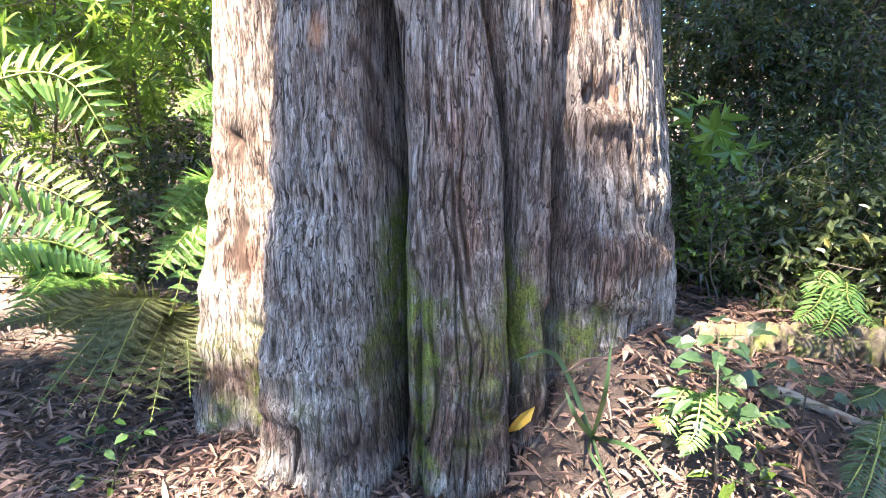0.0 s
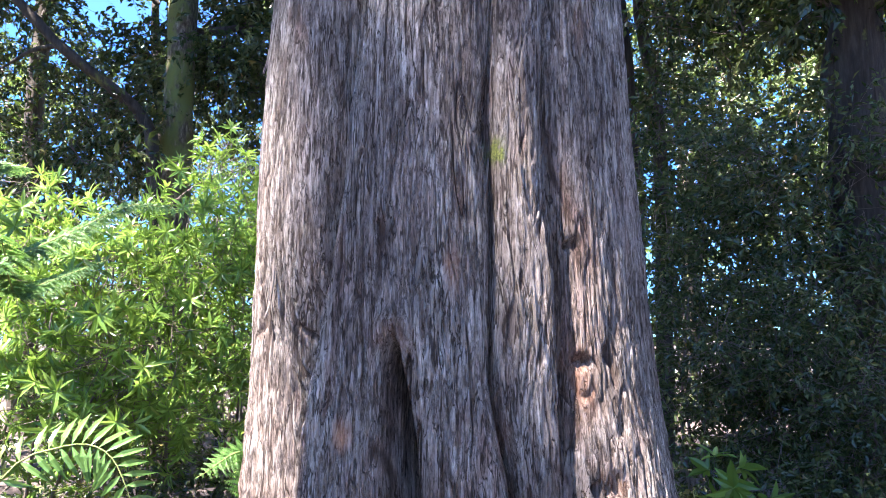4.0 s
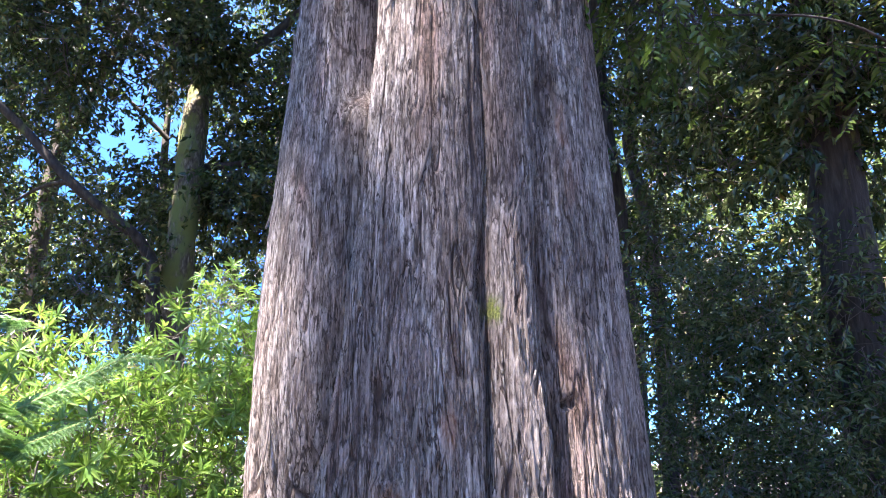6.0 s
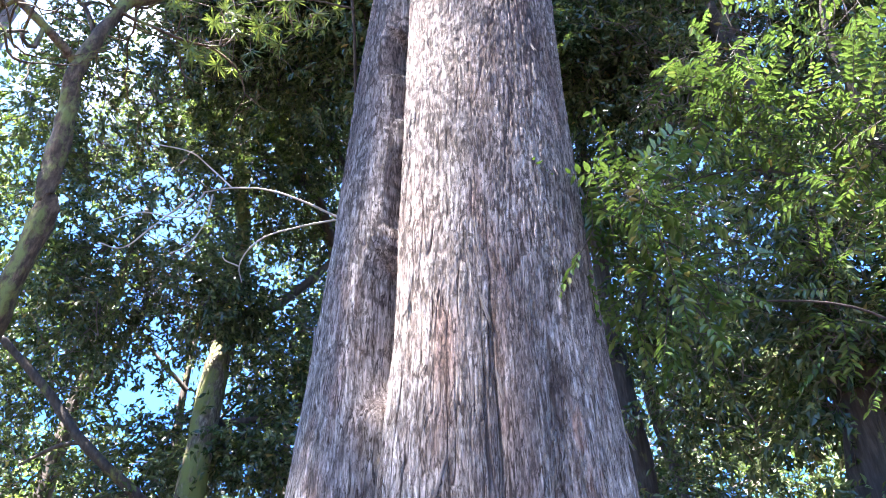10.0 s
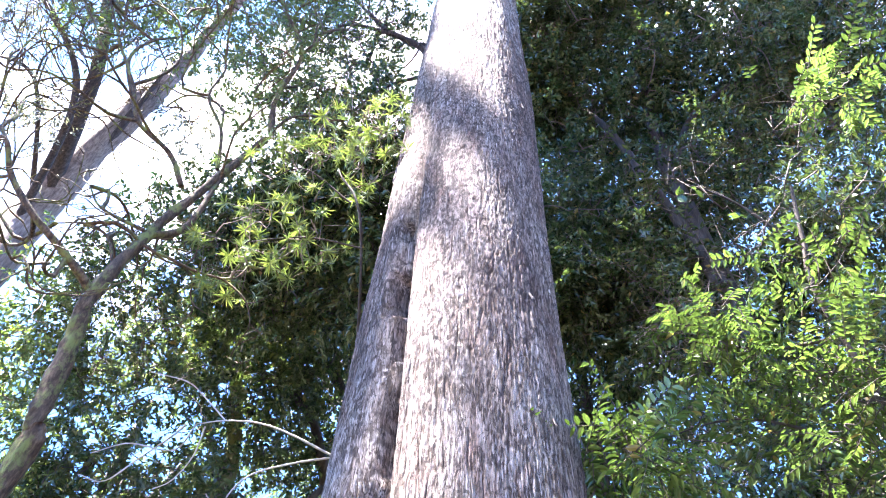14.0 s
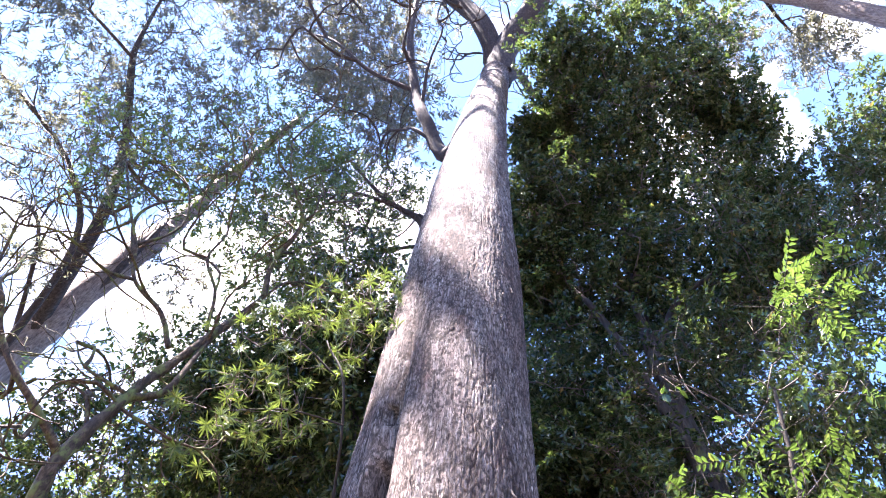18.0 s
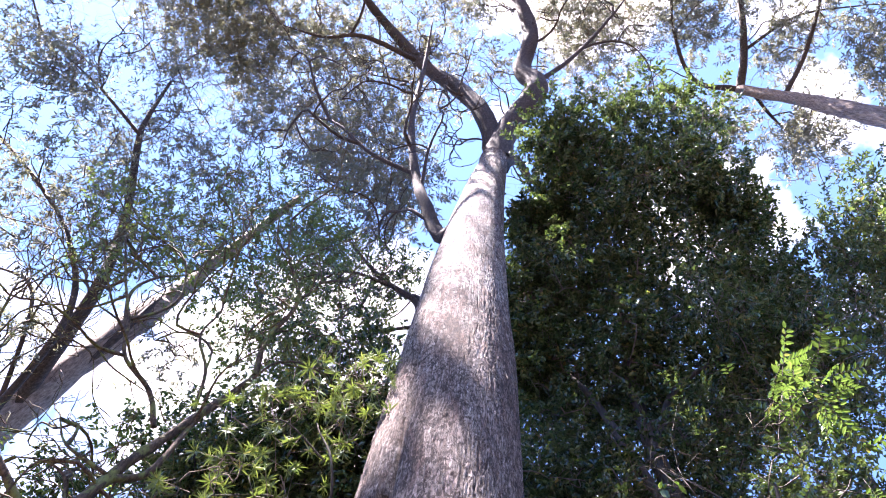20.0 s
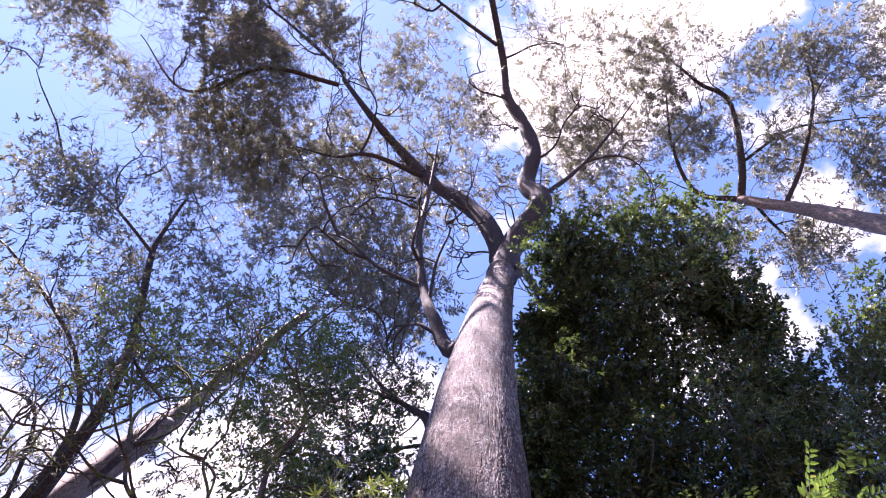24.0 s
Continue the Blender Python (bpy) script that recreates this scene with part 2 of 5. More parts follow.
    if twig is not None:
        rods(twig, o - d * reach * 0.4, end, wood)
    m = leaves
    j = (np.arange(m) + 0.5) / m
    flat = unit(np.cross(d, rng.normal(size=(n, 3))) * 0.5 + np.array([0, 0, 1.0]))
    side = unit(np.cross(d, flat))
    sign = np.where(np.arange(m) % 2 == 0, 1.0, -1.0)
    if style == "whorl":
        a = np.arange(m) * 2.4
        p = end[:, None] - d[:, None] * (rng.random((n, m, 1)) * 0.12 * size)
        x1 = unit(np.cross(d, (0.2, 0.3, 0.93)))
        y1 = np.cross(d, x1)
        ld = 0.45 * d[:, None] + np.cos(a)[None, :, None] * x1[:, None] + np.sin(a)[None, :, None] * y1[:, None] + rng.normal(size=(n, m, 3)) * 0.18
        ln = d[:, None] + rng.normal(size=(n, m, 3)) * 0.2
    elif style == "pinnate":
        p = o[:, None] + d[:, None] * (reach[:, None] * j[None, :, None])
        ld = 0.55 * d[:, None] + sign[None, :, None] * side[:, None] + rng.normal(size=(n, m, 3)) * 0.12 + np.array([0, 0, -droop])
        ln = flat[:, None] + rng.normal(size=(n, m, 3)) * 0.2
    else:
        p = o[:, None] + d[:, None] * (reach[:, None] * (0.15 + 0.9 * j)[None, :, None]) + rng.normal(size=(n, m, 3)) * 0.04 * size
        ld = 0.6 * d[:, None] + sign[None, :, None] * 0.7 * side[:, None] + rng.normal(size=(n, m, 3)) * 0.45 + np.array([0, 0, -droop])
        ln = flat[:, None] + rng.normal(size=(n, m, 3)) * 0.55
    k = n * m
    grow = rng.uniform(0.65, 1.2, k)
    p = np.broadcast_to(p, (n, m, 3)).reshape(k, 3)
    keep = shaded(p)
    ln = np.broadcast_to(ln, (n, m, 3)).reshape(k, 3)
    blades(leaf, p[keep], ld.reshape(k, 3)[keep], ln[keep], length * grow[keep], width * grow[keep], shape)


# ---------------------------------------------------------------- materials
def material(name):
    m = bpy.data.materials.new(name)
    m.use_nodes = True
    nt = m.node_tree
    return m, nt, nt.nodes["Principled BSDF"]


def node(nt, kind, **inputs):
    n = nt.nodes.new(kind)
    for key, value in inputs.items():
        n.inputs[key.replace("_", " ")].default_value = value
    return n


def ramp(nt, fac, *stops):
    r = nt.nodes.new("ShaderNodeValToRGB")
    e = r.color_ramp.elements
    while len(e) < len(stops):
        e.new(0.5)
    for k, (at, c) in zip(e, stops):
        k.position, k.color = at, (*c, 1) if len(c) == 3 else c
    nt.links.new(fac, r.inputs["Fac"])
    return r.outputs["Color"]


def mix(nt, fac, a, b, kind="MIX"):
    n = nt.nodes.new("ShaderNodeMix")
    n.data_type, n.blend_type = "RGBA", kind
    for key, value in (("Factor", fac), ("A", a), ("B", b)):
        if isinstance(value, (int, float)):
            n.inputs[key].default_value = value
        elif isinstance(value, tuple):
            n.inputs[key].default_value = (*value, 1)
        else:
            nt.links.new(value, n.inputs[key])
    return n.outputs["Result"]


def noise_tex(nt, scale, stretch=(1, 1, 1), detail=4, rough=0.55, bent=0.0):
    c = nt.nodes.new("ShaderNodeTexCoord")
    mp = nt.nodes.new("ShaderNodeMapping")
    mp.inputs["Scale"].default_value = stretch
    nt.links.new(c.outputs["Object"], mp.inputs["Vector"])
    n = node(nt, "ShaderNodeTexNoise", Scale=scale, Detail=detail, Roughness=rough, Distortion=bent)
    nt.links.new(mp.outputs["Vector"], n.inputs["Vector"])
    return n.outputs["Fac"]


def bump(nt, bsdf, height, strength, distance):
    b = node(nt, "ShaderNodeBump", Strength=strength, Distance=distance)
    nt.links.new(height, b.inputs["Height"])
    nt.links.new(b.outputs["Normal"], bsdf.inputs["Normal"])


def leaf_material(name, dark, mid, light, rough=0.38, through_share=0.35, glow=(0.30, 0.42, 0.04)):
    """A leaf: glossy skin over green, part of the light passing through."""
    m, nt, bsdf = material(name)
    geo = nt.nodes.new("ShaderNodeNewGeometry")
    base = ramp(nt, geo.outputs["Random Per Island"], (0.0, dark), (0.55, mid), (0.97, light), (1.0, (0.28, 0.20, 0.06)))
    blotch = noise_tex(nt, 1.6, detail=3)
    base = mix(nt, 0.5, base, ramp(nt, blotch, (0.3, (0.72, 0.72, 0.72)), (0.7, (1.25, 1.2, 1.1))), "MULTIPLY")
    nt.links.new(base, bsdf.inputs["Base Color"])
    bsdf.inputs["Roughness"].default_value = rough
    bsdf.inputs["Specular IOR Level"].default_value = 0.5
    tr = nt.nodes.new("ShaderNodeBsdfTranslucent")
    nt.links.new(mix(nt, 0.5, base, glow), tr.inputs["Color"])
    ms = nt.nodes.new("ShaderNodeMixShader")
    ms.inputs["Fac"].default_value = through_share
    nt.links.new(bsdf.outputs["BSDF"], ms.inputs[1])
    nt.links.new(tr.outputs["BSDF"], ms.inputs[2])
    nt.links.new(ms.outputs["Shader"], nt.nodes["Material Output"].inputs["Surface"])
    return m


def bark_material(name, dark, mid, light, moss=0.0, stretch=(9, 9, 1.2), tuft=5.0):
    m, nt, bsdf = material(name)
    fibre = noise_tex(nt, 3.0, stretch, 6, 0.65)
    broad = noise_tex(nt, 1.1, (1, 1, 0.5), 3)
    c = ramp(nt, fibre, (0.3, dark), (0.5, mid), (0.72, light))
    c = mix(nt, 0.6, c, ramp(nt, broad, (0.3, (0.6, 0.58, 0.56)), (0.7, (1.25, 1.22, 1.2))), "MULTIPLY")
    if moss:
        patch = noise_tex(nt, tuft, (1, 1, 0.6), 6, 0.7)
        c = mix(nt, ramp(nt, patch, (0.62 - 0.25 * moss, (0, 0, 0)), (0.74 - 0.25 * moss, (1, 1, 1))), c, (0.14, 0.15, 0.042))
    nt.links.new(c, bsdf.inputs["Base Color"])
    bsdf.inputs["Roughness"].default_value = 0.85
    bsdf.inputs["Specular IOR Level"].default_value = 0.25
    bump(nt, bsdf, fibre, 0.7, 0.012)
    return m


def attribute(nt, name):
    a = nt.nodes.new("ShaderNodeAttribute")
    a.attribute_name = name
    return a.outputs["Fac"]


def giant_bark():
    """Grey worn fibre over red-brown inner bark, split by fine cracks with their shade painted in, with moss and raw
    orange scars by attribute.
    """
    m, nt, bsdf = material("stringy_bark")
    white, black = (1, 1, 1), (0, 0, 0)
    fibre = noise_tex(nt, 1.0, (95, 95, 6.0), 5, 0.65, 0.5)
    grain = noise_tex(nt, 1.0, (330, 330, 17), 4, 0.7, 0.4)
    broad = noise_tex(nt, 2.2, (1, 1, 0.6), 4)
    tint = noise_tex(nt, 5.0, (1.6, 1.6, 0.4), 5, 0.6)
    flake = noise_tex(nt, 1.0, (84, 84, 22), 5, 0.7, 0.7)
    wide = noise_tex(nt, 1.0, (44, 44, 4.2), 3, 0.55, 0.7)
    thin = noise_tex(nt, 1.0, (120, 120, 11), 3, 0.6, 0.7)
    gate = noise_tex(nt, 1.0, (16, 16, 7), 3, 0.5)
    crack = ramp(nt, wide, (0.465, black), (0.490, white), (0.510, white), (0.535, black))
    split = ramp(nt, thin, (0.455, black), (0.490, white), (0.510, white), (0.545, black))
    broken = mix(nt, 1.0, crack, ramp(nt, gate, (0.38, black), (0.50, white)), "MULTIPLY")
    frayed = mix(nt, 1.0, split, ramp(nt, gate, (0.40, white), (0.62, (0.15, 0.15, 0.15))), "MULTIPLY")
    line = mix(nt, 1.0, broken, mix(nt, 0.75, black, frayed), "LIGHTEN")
    line = mix(nt, 1.0, line, attribute(nt, "cleft_shade"), "LIGHTEN")
    grey = ramp(nt, fibre, (0.32, (0.20, 0.163, 0.137)), (0.46, (0.29, 0.248, 0.212)), (0.56, (0.385, 0.338, 0.295)), (0.70, (0.52, 0.47, 0.42)))
    brown = ramp(nt, fibre, (0.3, (0.075, 0.047, 0.036)), (0.55, (0.16, 0.106, 0.084)), (0.8, (0.27, 0.19, 0.155)))
    c = mix(nt, attribute(nt, "weathered_and_lit"), brown, grey)
    c = mix(nt, ramp(nt, tint, (0.54, black), (0.72, (0.6, 0.6, 0.6))), c, mix(nt, 0.5, brown, (0.32, 0.16, 0.115)))
    c = mix(nt, 0.75, c, ramp(nt, broad, (0.3, (0.55, 0.53, 0.53)), (0.7, (1.35, 1.33, 1.32))), "MULTIPLY")
    patch = noise_tex(nt, 1.0, (22, 22, 3.2), 4, 0.6, 0.6)
    c = mix(nt, 0.7, c, ramp(nt, patch, (0.34, (0.55, 0.49, 0.47)), (0.5, white), (0.66, (1.4, 1.38, 1.36))), "MULTIPLY")
    c = mix(nt, 0.8, c, ramp(nt, grain, (0.32, (0.52, 0.50, 0.48)), (0.5, white), (0.68, (1.35, 1.35, 1.35))), "MULTIPLY")
    c = mix(nt, 0.7, c, ramp(nt, flake, (0.38, (0.26, 0.22, 0.19)), (0.47, white), (0.62, (1.55, 1.55, 1.55))), "MULTIPLY")
    mottle = noise_tex(nt, 1.0, (30, 30, 13), 4, 0.68, 0.8)
    pitted = mix(nt, 1.0, attribute(nt, "high"), ramp(nt, mottle, (0.43, white), (0.47, black)), "MULTIPLY")
    c = mix(nt, mix(nt, 0.95, black, pitted), c, (0.035, 0.024, 0.019))
    # Crack colour: dark inner bark, deepened to paint in the gaps' shade.
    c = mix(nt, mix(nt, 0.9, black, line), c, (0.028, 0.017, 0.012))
    c = mix(nt, attribute(nt, "scar"), c, mix(nt, ramp(nt, flake, (0.38, black), (0.62, white)), (0.22, 0.085, 0.045), (0.56, 0.29, 0.17)))
    green = ramp(nt, noise_tex(nt, 140.0, (1, 1, 1), 4, 0.7), (0.3, (0.05, 0.058, 0.014)), (0.7, (0.27, 0.30, 0.06)))
    tuft = mix(nt, 1.0, attribute(nt, "moss"), ramp(nt, noise_tex(nt, 26.0, (1, 1, 0.8), 6, 0.65), (0.38, black), (0.52, white)), "MULTIPLY")
    c = mix(nt, tuft, c, green)
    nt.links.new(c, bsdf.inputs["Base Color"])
    bsdf.inputs["Roughness"].default_value = 0.88
    bsdf.inputs["Specular IOR Level"].default_value = 0.2
    both = mix(nt, 1.0, mix(nt, 0.4, mix(nt, 0.4, fibre, grain), flake), mix(nt, line, white, (0.05, 0.05, 0.05)), "MULTIPLY")
    bump(nt, bsdf, both, 1.0, 0.010)
    return m


def plain_material(name, dark, light, scale=8.0, rough=0.9, stretch=(1, 1, 1), depth=0.004, island=0.0):
    m, nt, bsdf = material(name)
    c = ramp(nt, noise_tex(nt, scale, stretch, 6, 0.6), (0.3, dark), (0.7, light))
    if island:
        geo = nt.nodes.new("ShaderNodeNewGeometry")
        c = mix(nt, island, c, ramp(nt, geo.outputs["Random Per Island"], (0.0, (0.35, 0.32, 0.3)), (0.5, (1, 0.95, 0.9)), (1.0, (1.9, 1.7, 1.5))), "MULTIPLY")
    nt.links.new(c, bsdf.inputs["Base Color"])
    bsdf.inputs["Roughness"].default_value = rough
    bump(nt, bsdf, noise_tex(nt, scale * 4, stretch, 4), 0.6, depth)
    return m


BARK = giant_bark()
PALE_BARK = bark_material("pale_gum_bark", (0.07, 0.048, 0.038), (0.165, 0.122, 0.098), (0.30, 0.235, 0.195))
# Limb brown darkened so the backlit shade against the sky is in the colour.
BACKLIT_BARK = bark_material("limb_bark", (0.017, 0.012, 0.010), (0.042, 0.030, 0.024), (0.09, 0.068, 0.055))
DARK_BARK = bark_material("dark_bark", (0.02, 0.015, 0.012), (0.045, 0.036, 0.028), (0.09, 0.072, 0.058), 0.15)
MOSSY_BARK = bark_material("mossy_bark", (0.035, 0.025, 0.016), (0.11, 0.085, 0.06), (0.34, 0.30, 0.21), 0.7, (11, 11, 3.5), 3.2)
BROWN_MOSSY = bark_material("brown_mossy_bark", (0.018, 0.011, 0.007), (0.065, 0.042, 0.025), (0.16, 0.108, 0.066), 0.5, (16, 16, 5), 9.0)
TWIG = plain_material("twig_wood", (0.07, 0.05, 0.035), (0.17, 0.13, 0.10), 12)
DEAD_TWIG = plain_material("dead_twig_wood", (0.28, 0.24, 0.19), (0.50, 0.45, 0.38), 12)
LEAF_GUM = leaf_material("gum_leaf", (0.055, 0.054, 0.038), (0.105, 0.105, 0.074), (0.165, 0.165, 0.12), 0.5, 0.32, (0.24, 0.25, 0.13))
LEAF_DARK = leaf_material("rainforest_leaf", (0.022, 0.034, 0.015), (0.052, 0.072, 0.030), (0.135, 0.16, 0.065), 0.22, 0.28, (0.13, 0.22, 0.03))
LEAF_MID = leaf_material("canopy_leaf", (0.036, 0.052, 0.015), (0.084, 0.115, 0.03), (0.165, 0.195, 0.048), 0.30, 0.38, (0.24, 0.36, 0.04))
LEAF_BRIGHT = leaf_material("young_leaf", (0.030, 0.052, 0.012), (0.060, 0.10, 0.021), (0.125, 0.18, 0.042), 0.22, 0.28, (0.16, 0.28, 0.04))
LEAF_YELLOW = leaf_material("whorl_leaf", (0.038, 0.062, 0.014), (0.078, 0.12, 0.022), (0.17, 0.205, 0.04), 0.32, 0.34, (0.22, 0.30, 0.045))
LEAF_SHRUB = leaf_material("shrub_leaf", (0.07, 0.125, 0.025), (0.145, 0.265, 0.05), (0.27, 0.40, 0.09), 0.24, 0.40, (0.32, 0.48, 0.07))
LEAF_DULL = leaf_material("dull_fern_leaf", (0.04, 0.045, 0.018), (0.065, 0.078, 0.03), (0.105, 0.115, 0.048), 0.5, 0.3, (0.16, 0.2, 0.04))
LEAF_FERN = leaf_material("fern_leaf", (0.045, 0.11, 0.025), (0.085, 0.185, 0.042), (0.15, 0.265, 0.07), 0.52, 0.36, (0.2, 0.38, 0.07))
LEAF_COOL = leaf_material("cool_leaf", (0.015, 0.034, 0.014), (0.028, 0.06, 0.026), (0.055, 0.098, 0.044), 0.4, 0.12, (0.12, 0.26, 0.06))
LEAF_STRAP = leaf_material("strap_leaf", (0.06, 0.13, 0.03), (0.11, 0.22, 0.055), (0.19, 0.32, 0.10), 0.2, 0.25, (0.25, 0.42, 0.10))
FALLEN_WOOD = plain_material("fallen_wood", (0.11, 0.085, 0.065), (0.29, 0.24, 0.19), 16, depth=0.008)
STALK = plain_material("green_stalk", (0.10, 0.14, 0.03), (0.20, 0.22, 0.06), 20)
LITTER = plain_material("dead_leaf", (0.075, 0.044, 0.036), (0.24, 0.152, 0.125), 9, 0.75, island=0.85)
SOIL = plain_material("leaf_mould", (0.022, 0.015, 0.012), (0.075, 0.05, 0.04), 14, 0.95, depth=0.02)
LOG_WOOD = bark_material("rotten_log", (0.03, 0.021, 0.016), (0.085, 0.064, 0.048), (0.19, 0.15, 0.12), 0.5, (9, 9, 9), 16.0)
YELLOW_LEAF = plain_material("yellow_dead_leaf", (0.42, 0.20, 0.03), (0.70, 0.40, 0.06), 12, 0.5)

# ---------------------------------------------------------------- ground
TREE_Y = 2.12
STEM_Z = (-0.2, 0.0, 0.5, 0.84, 1.26, 2.0, 2.9, 3.5, 4.3, 5.2, 7.0, 8.0, 9.4, 11.7, 14.5, 18.0, 19.0)
STEM_R = (0.84, 0.78, 0.715, 0.665, 0.63, 0.60, 0.555, 0.53, 0.51, 0.495, 0.49, 0.478, 0.46, 0.41, 0.365, 0.30, 0.28)
STEM_X = (0.0, 0.0, 0.0, 0.0, -0.01, -0.03, -0.02, -0.01, 0.0, 0.03, 0.10, 0.12, 0.16, 0.27, 0.45, 0.74, 0.84)


def ground_z(x, y):
    near = np.exp(-((x / 6) ** 2 + ((y - 2) / 6) ** 2))
    mound = 0.07 * np.exp(-((x + 0.1) ** 2 + (y - 2.1) ** 2) / 1.2)
    rise = 0.27 * ease(x, 0.05, 0.65) * ease(y, 1.15, 2.0) * near
    roots = 0.27 * np.exp(-(((x - 0.46) / 0.24) ** 2) - ((y - 1.66) / 0.2) ** 2)
    return mound + rise + roots + 0.03 * near * fbm(x * 1.3, y * 1.3, 3) + 0.012 * near * fbm(x * 6, y * 6, 8) + 0.5 * (1 - near) * fbm(x * 0.05, y * 0.05, 5)


bag = Bag()
rad = np.r_[0.02, np.geomspace(0.25, 6, 110), np.geomspace(6.4, 900, 40)]
ang = np.linspace(0, 2 * np.pi, 180, endpoint=False)
gx, gy = rad[:, None] * np.cos(ang), 1.8 + rad[:, None] * np.sin(ang)
gi, gj = np.meshgrid(np.arange(len(rad) - 1), np.arange(180), indexing="ij")
gk = (gj + 1) % 180
bag.add(np.stack([gx, gy, ground_z(gx, gy)], -1), np.stack([gi * 180 + gj, (gi + 1) * 180 + gj, (gi + 1) * 180 + gk, gi * 180 + gk], -1))
tagged(part("ground", bag, SOIL), "dark forest soil and leaf mould under the trees", "ground", kind="structure")


# ---------------------------------------------------------------- the giant tree
def curve_of(z, zs, vs):
    return np.interp(z, zs, vs)


def stem_base(th, z):
    """The trunk's girth without bark: a flattened front, rounded lobes and the folds between them."""
    deg, R = np.degrees(th), curve_of(z, STEM_Z, STEM_R)
    r = R * (1 - 0.16 * np.clip((4.5 - z) / 1.7, 0, 1) * np.maximum(np.cos(th), 0) ** 2)

    g1 = curve_of(z, (0.2, 0.6, 0.95, 1.27, 1.5, 1.86, 2.46, 3.1, 3.8, 4.4, 5.5, 7), (-50.5, -51, -51.5, -49.5, -45, -36, -32.5, -32.2, -31.6, -32.4, -35.2, -39))
    g2 = curve_of(z, (0.2, 0.5, 0.7, 0.9, 1.2, 1.4), (-10.6, -12, -13.2, -12.7, -14, -14.5))
    g3 = curve_of(z, (0.3, 0.9, 1.1, 1.25, 1.35, 1.62, 1.84, 2.1, 2.4, 2.9, 3.6), (21, 21.3, 18.6, 15.2, 13.8, 15.7, 16.6, 16, 18.2, 15.8, 13))
    g4 = curve_of(z, (0.47, 0.75, 0.96, 1.26, 1.32, 1.62, 1.88, 2.18, 2.42, 2.7, 3.3), (31.4, 32.4, 33.4, 34.8, 35.2, 36.5, 35.3, 35.5, 37.3, 39, 41))

    def columns(edges, bulge):
        """Rounded columns between the folds, as if several stems had grown together."""
        out = np.zeros_like(deg)
        for lo, hi, k in zip(edges[:-1], edges[1:], bulge):
            t = np.clip((2 * deg - lo - hi) / (hi - lo), -1, 1)
            out = np.where((deg >= lo) & (deg < hi), k * (np.sqrt(np.maximum(1 - np.abs(t) ** 2.6, 0)) - 0.8), out)
        return out

    five = columns([-112 + 0 * z, g1, g2, g3, g4, 112 + 0 * z], (0.10, 0.12, 0.115, 0.035, 0.11))
    four = columns([-112 + 0 * z, g1, g3, g4, 112 + 0 * z], (0.08, 0.08, 0.05, 0.08))
    two = columns([-112 + 0 * z, g1, 112 + 0 * z], (0.045, 0.05))
    w2, w1 = ease(z, 1.15, 1.6), ease(z, 2.3, 3.4)
    r = r + np.interp(z, (0, 1, 1.5, 2.5, 3.5, 5, 7), (1, 0.95, 0.8, 0.7, 0.6, 0.4, 0)) * ((five * (1 - w2) + four * w2) * (1 - w1) + two * w1)

    def fold(at, dep_z, dep, width, sharp=1.2):
        ds = np.radians(deg - at) * R
        return -curve_of(z, dep_z, dep) * np.exp(-(np.abs(ds) / width) ** sharp)

    r = r + fold(g1, (0, 1.2, 1.6, 2.1, 2.6, 2.85, 3.1, 3.3, 3.8, 4.2, 4.5, 4.9, 6, 8), (0.12, 0.10, 0.06, 0.05, 0.09, 0.15, 0.14, 0.09, 0.09, 0.11, 0.12, 0.10, 0.05, 0), 0.042)
    r = r + fold(g2, (0, 0.8, 1.1, 1.3, 1.42, 1.5), (0.12, 0.17, 0.20, 0.16, 0.05, 0), np.interp(z, (0, 0.6, 0.9, 1.2, 1.4), (0.05, 0.052, 0.052, 0.045, 0.018)), 2.4)
    r = r + fold(-4 + 0 * z, (0, 0.45, 0.62, 0.7), (0.08, 0.07, 0.03, 0), 0.018)
    r = r + fold(g3, (0, 0.7, 1.2, 1.5, 2, 2.5, 3.5), (0.06, 0.055, 0.04, 0.04, 0.03, 0.012, 0), np.interp(z, (0, 1.5, 2.2, 3), (0.022, 0.022, 0.035, 0.05)))
    r = r + fold(g4, (0, 0.5, 0.9, 1.3, 2, 2.6, 3.5), (0.14, 0.13, 0.08, 0.06, 0.055, 0.03, 0), 0.030)
    r = r + fold(24 + 0 * z, (0, 0.8, 1.4, 1.8), (0.04, 0.035, 0.02, 0), 0.075, 2.5)
    r = r + fold(-59 + 0 * z, (0, 0.9, 1.3, 1.7), (0.11, 0.10, 0.05, 0), 0.085, 3)
    swell = lambda d0, z0, w, hz, a: a * np.exp(-((deg - d0) / w) ** 2 - ((z - z0) / hz) ** 2)
    r = r + swell(48, 0.72, 20, 0.34, 0.05) + swell(-62, 0.2, 18, 0.6, 0.03)
    r = r + swell(-14.5, 1.47, 5, 0.05, 0.03)
    r = r + swell(10, 5.2, 70, 1.2, 0.02) + swell(-10, 7.2, 50, 0.9, 0.018)
    torn = 1 + 0.7 * vnoise(deg * 1.1, z * 34, 61) + 0.4 * vnoise(deg * 2.4, z * 70, 62)
    for d0, z0, w, hz, deep in ((-38.0, 2.96, 4.6, 0.27, 0.22), (-34.5, 3.55, 1.6, 0.16, 0.12), (-38.5, 4.40, 3.4, 0.13, 0.18), (-34.5, 4.12, 1.6, 0.14, 0.14), (-40.0, 4.93, 3.2, 0.08, 0.15)):
        r = r - deep * np.exp(-((deg - d0) / w) ** 4 - ((z - z0) / hz) ** 4)
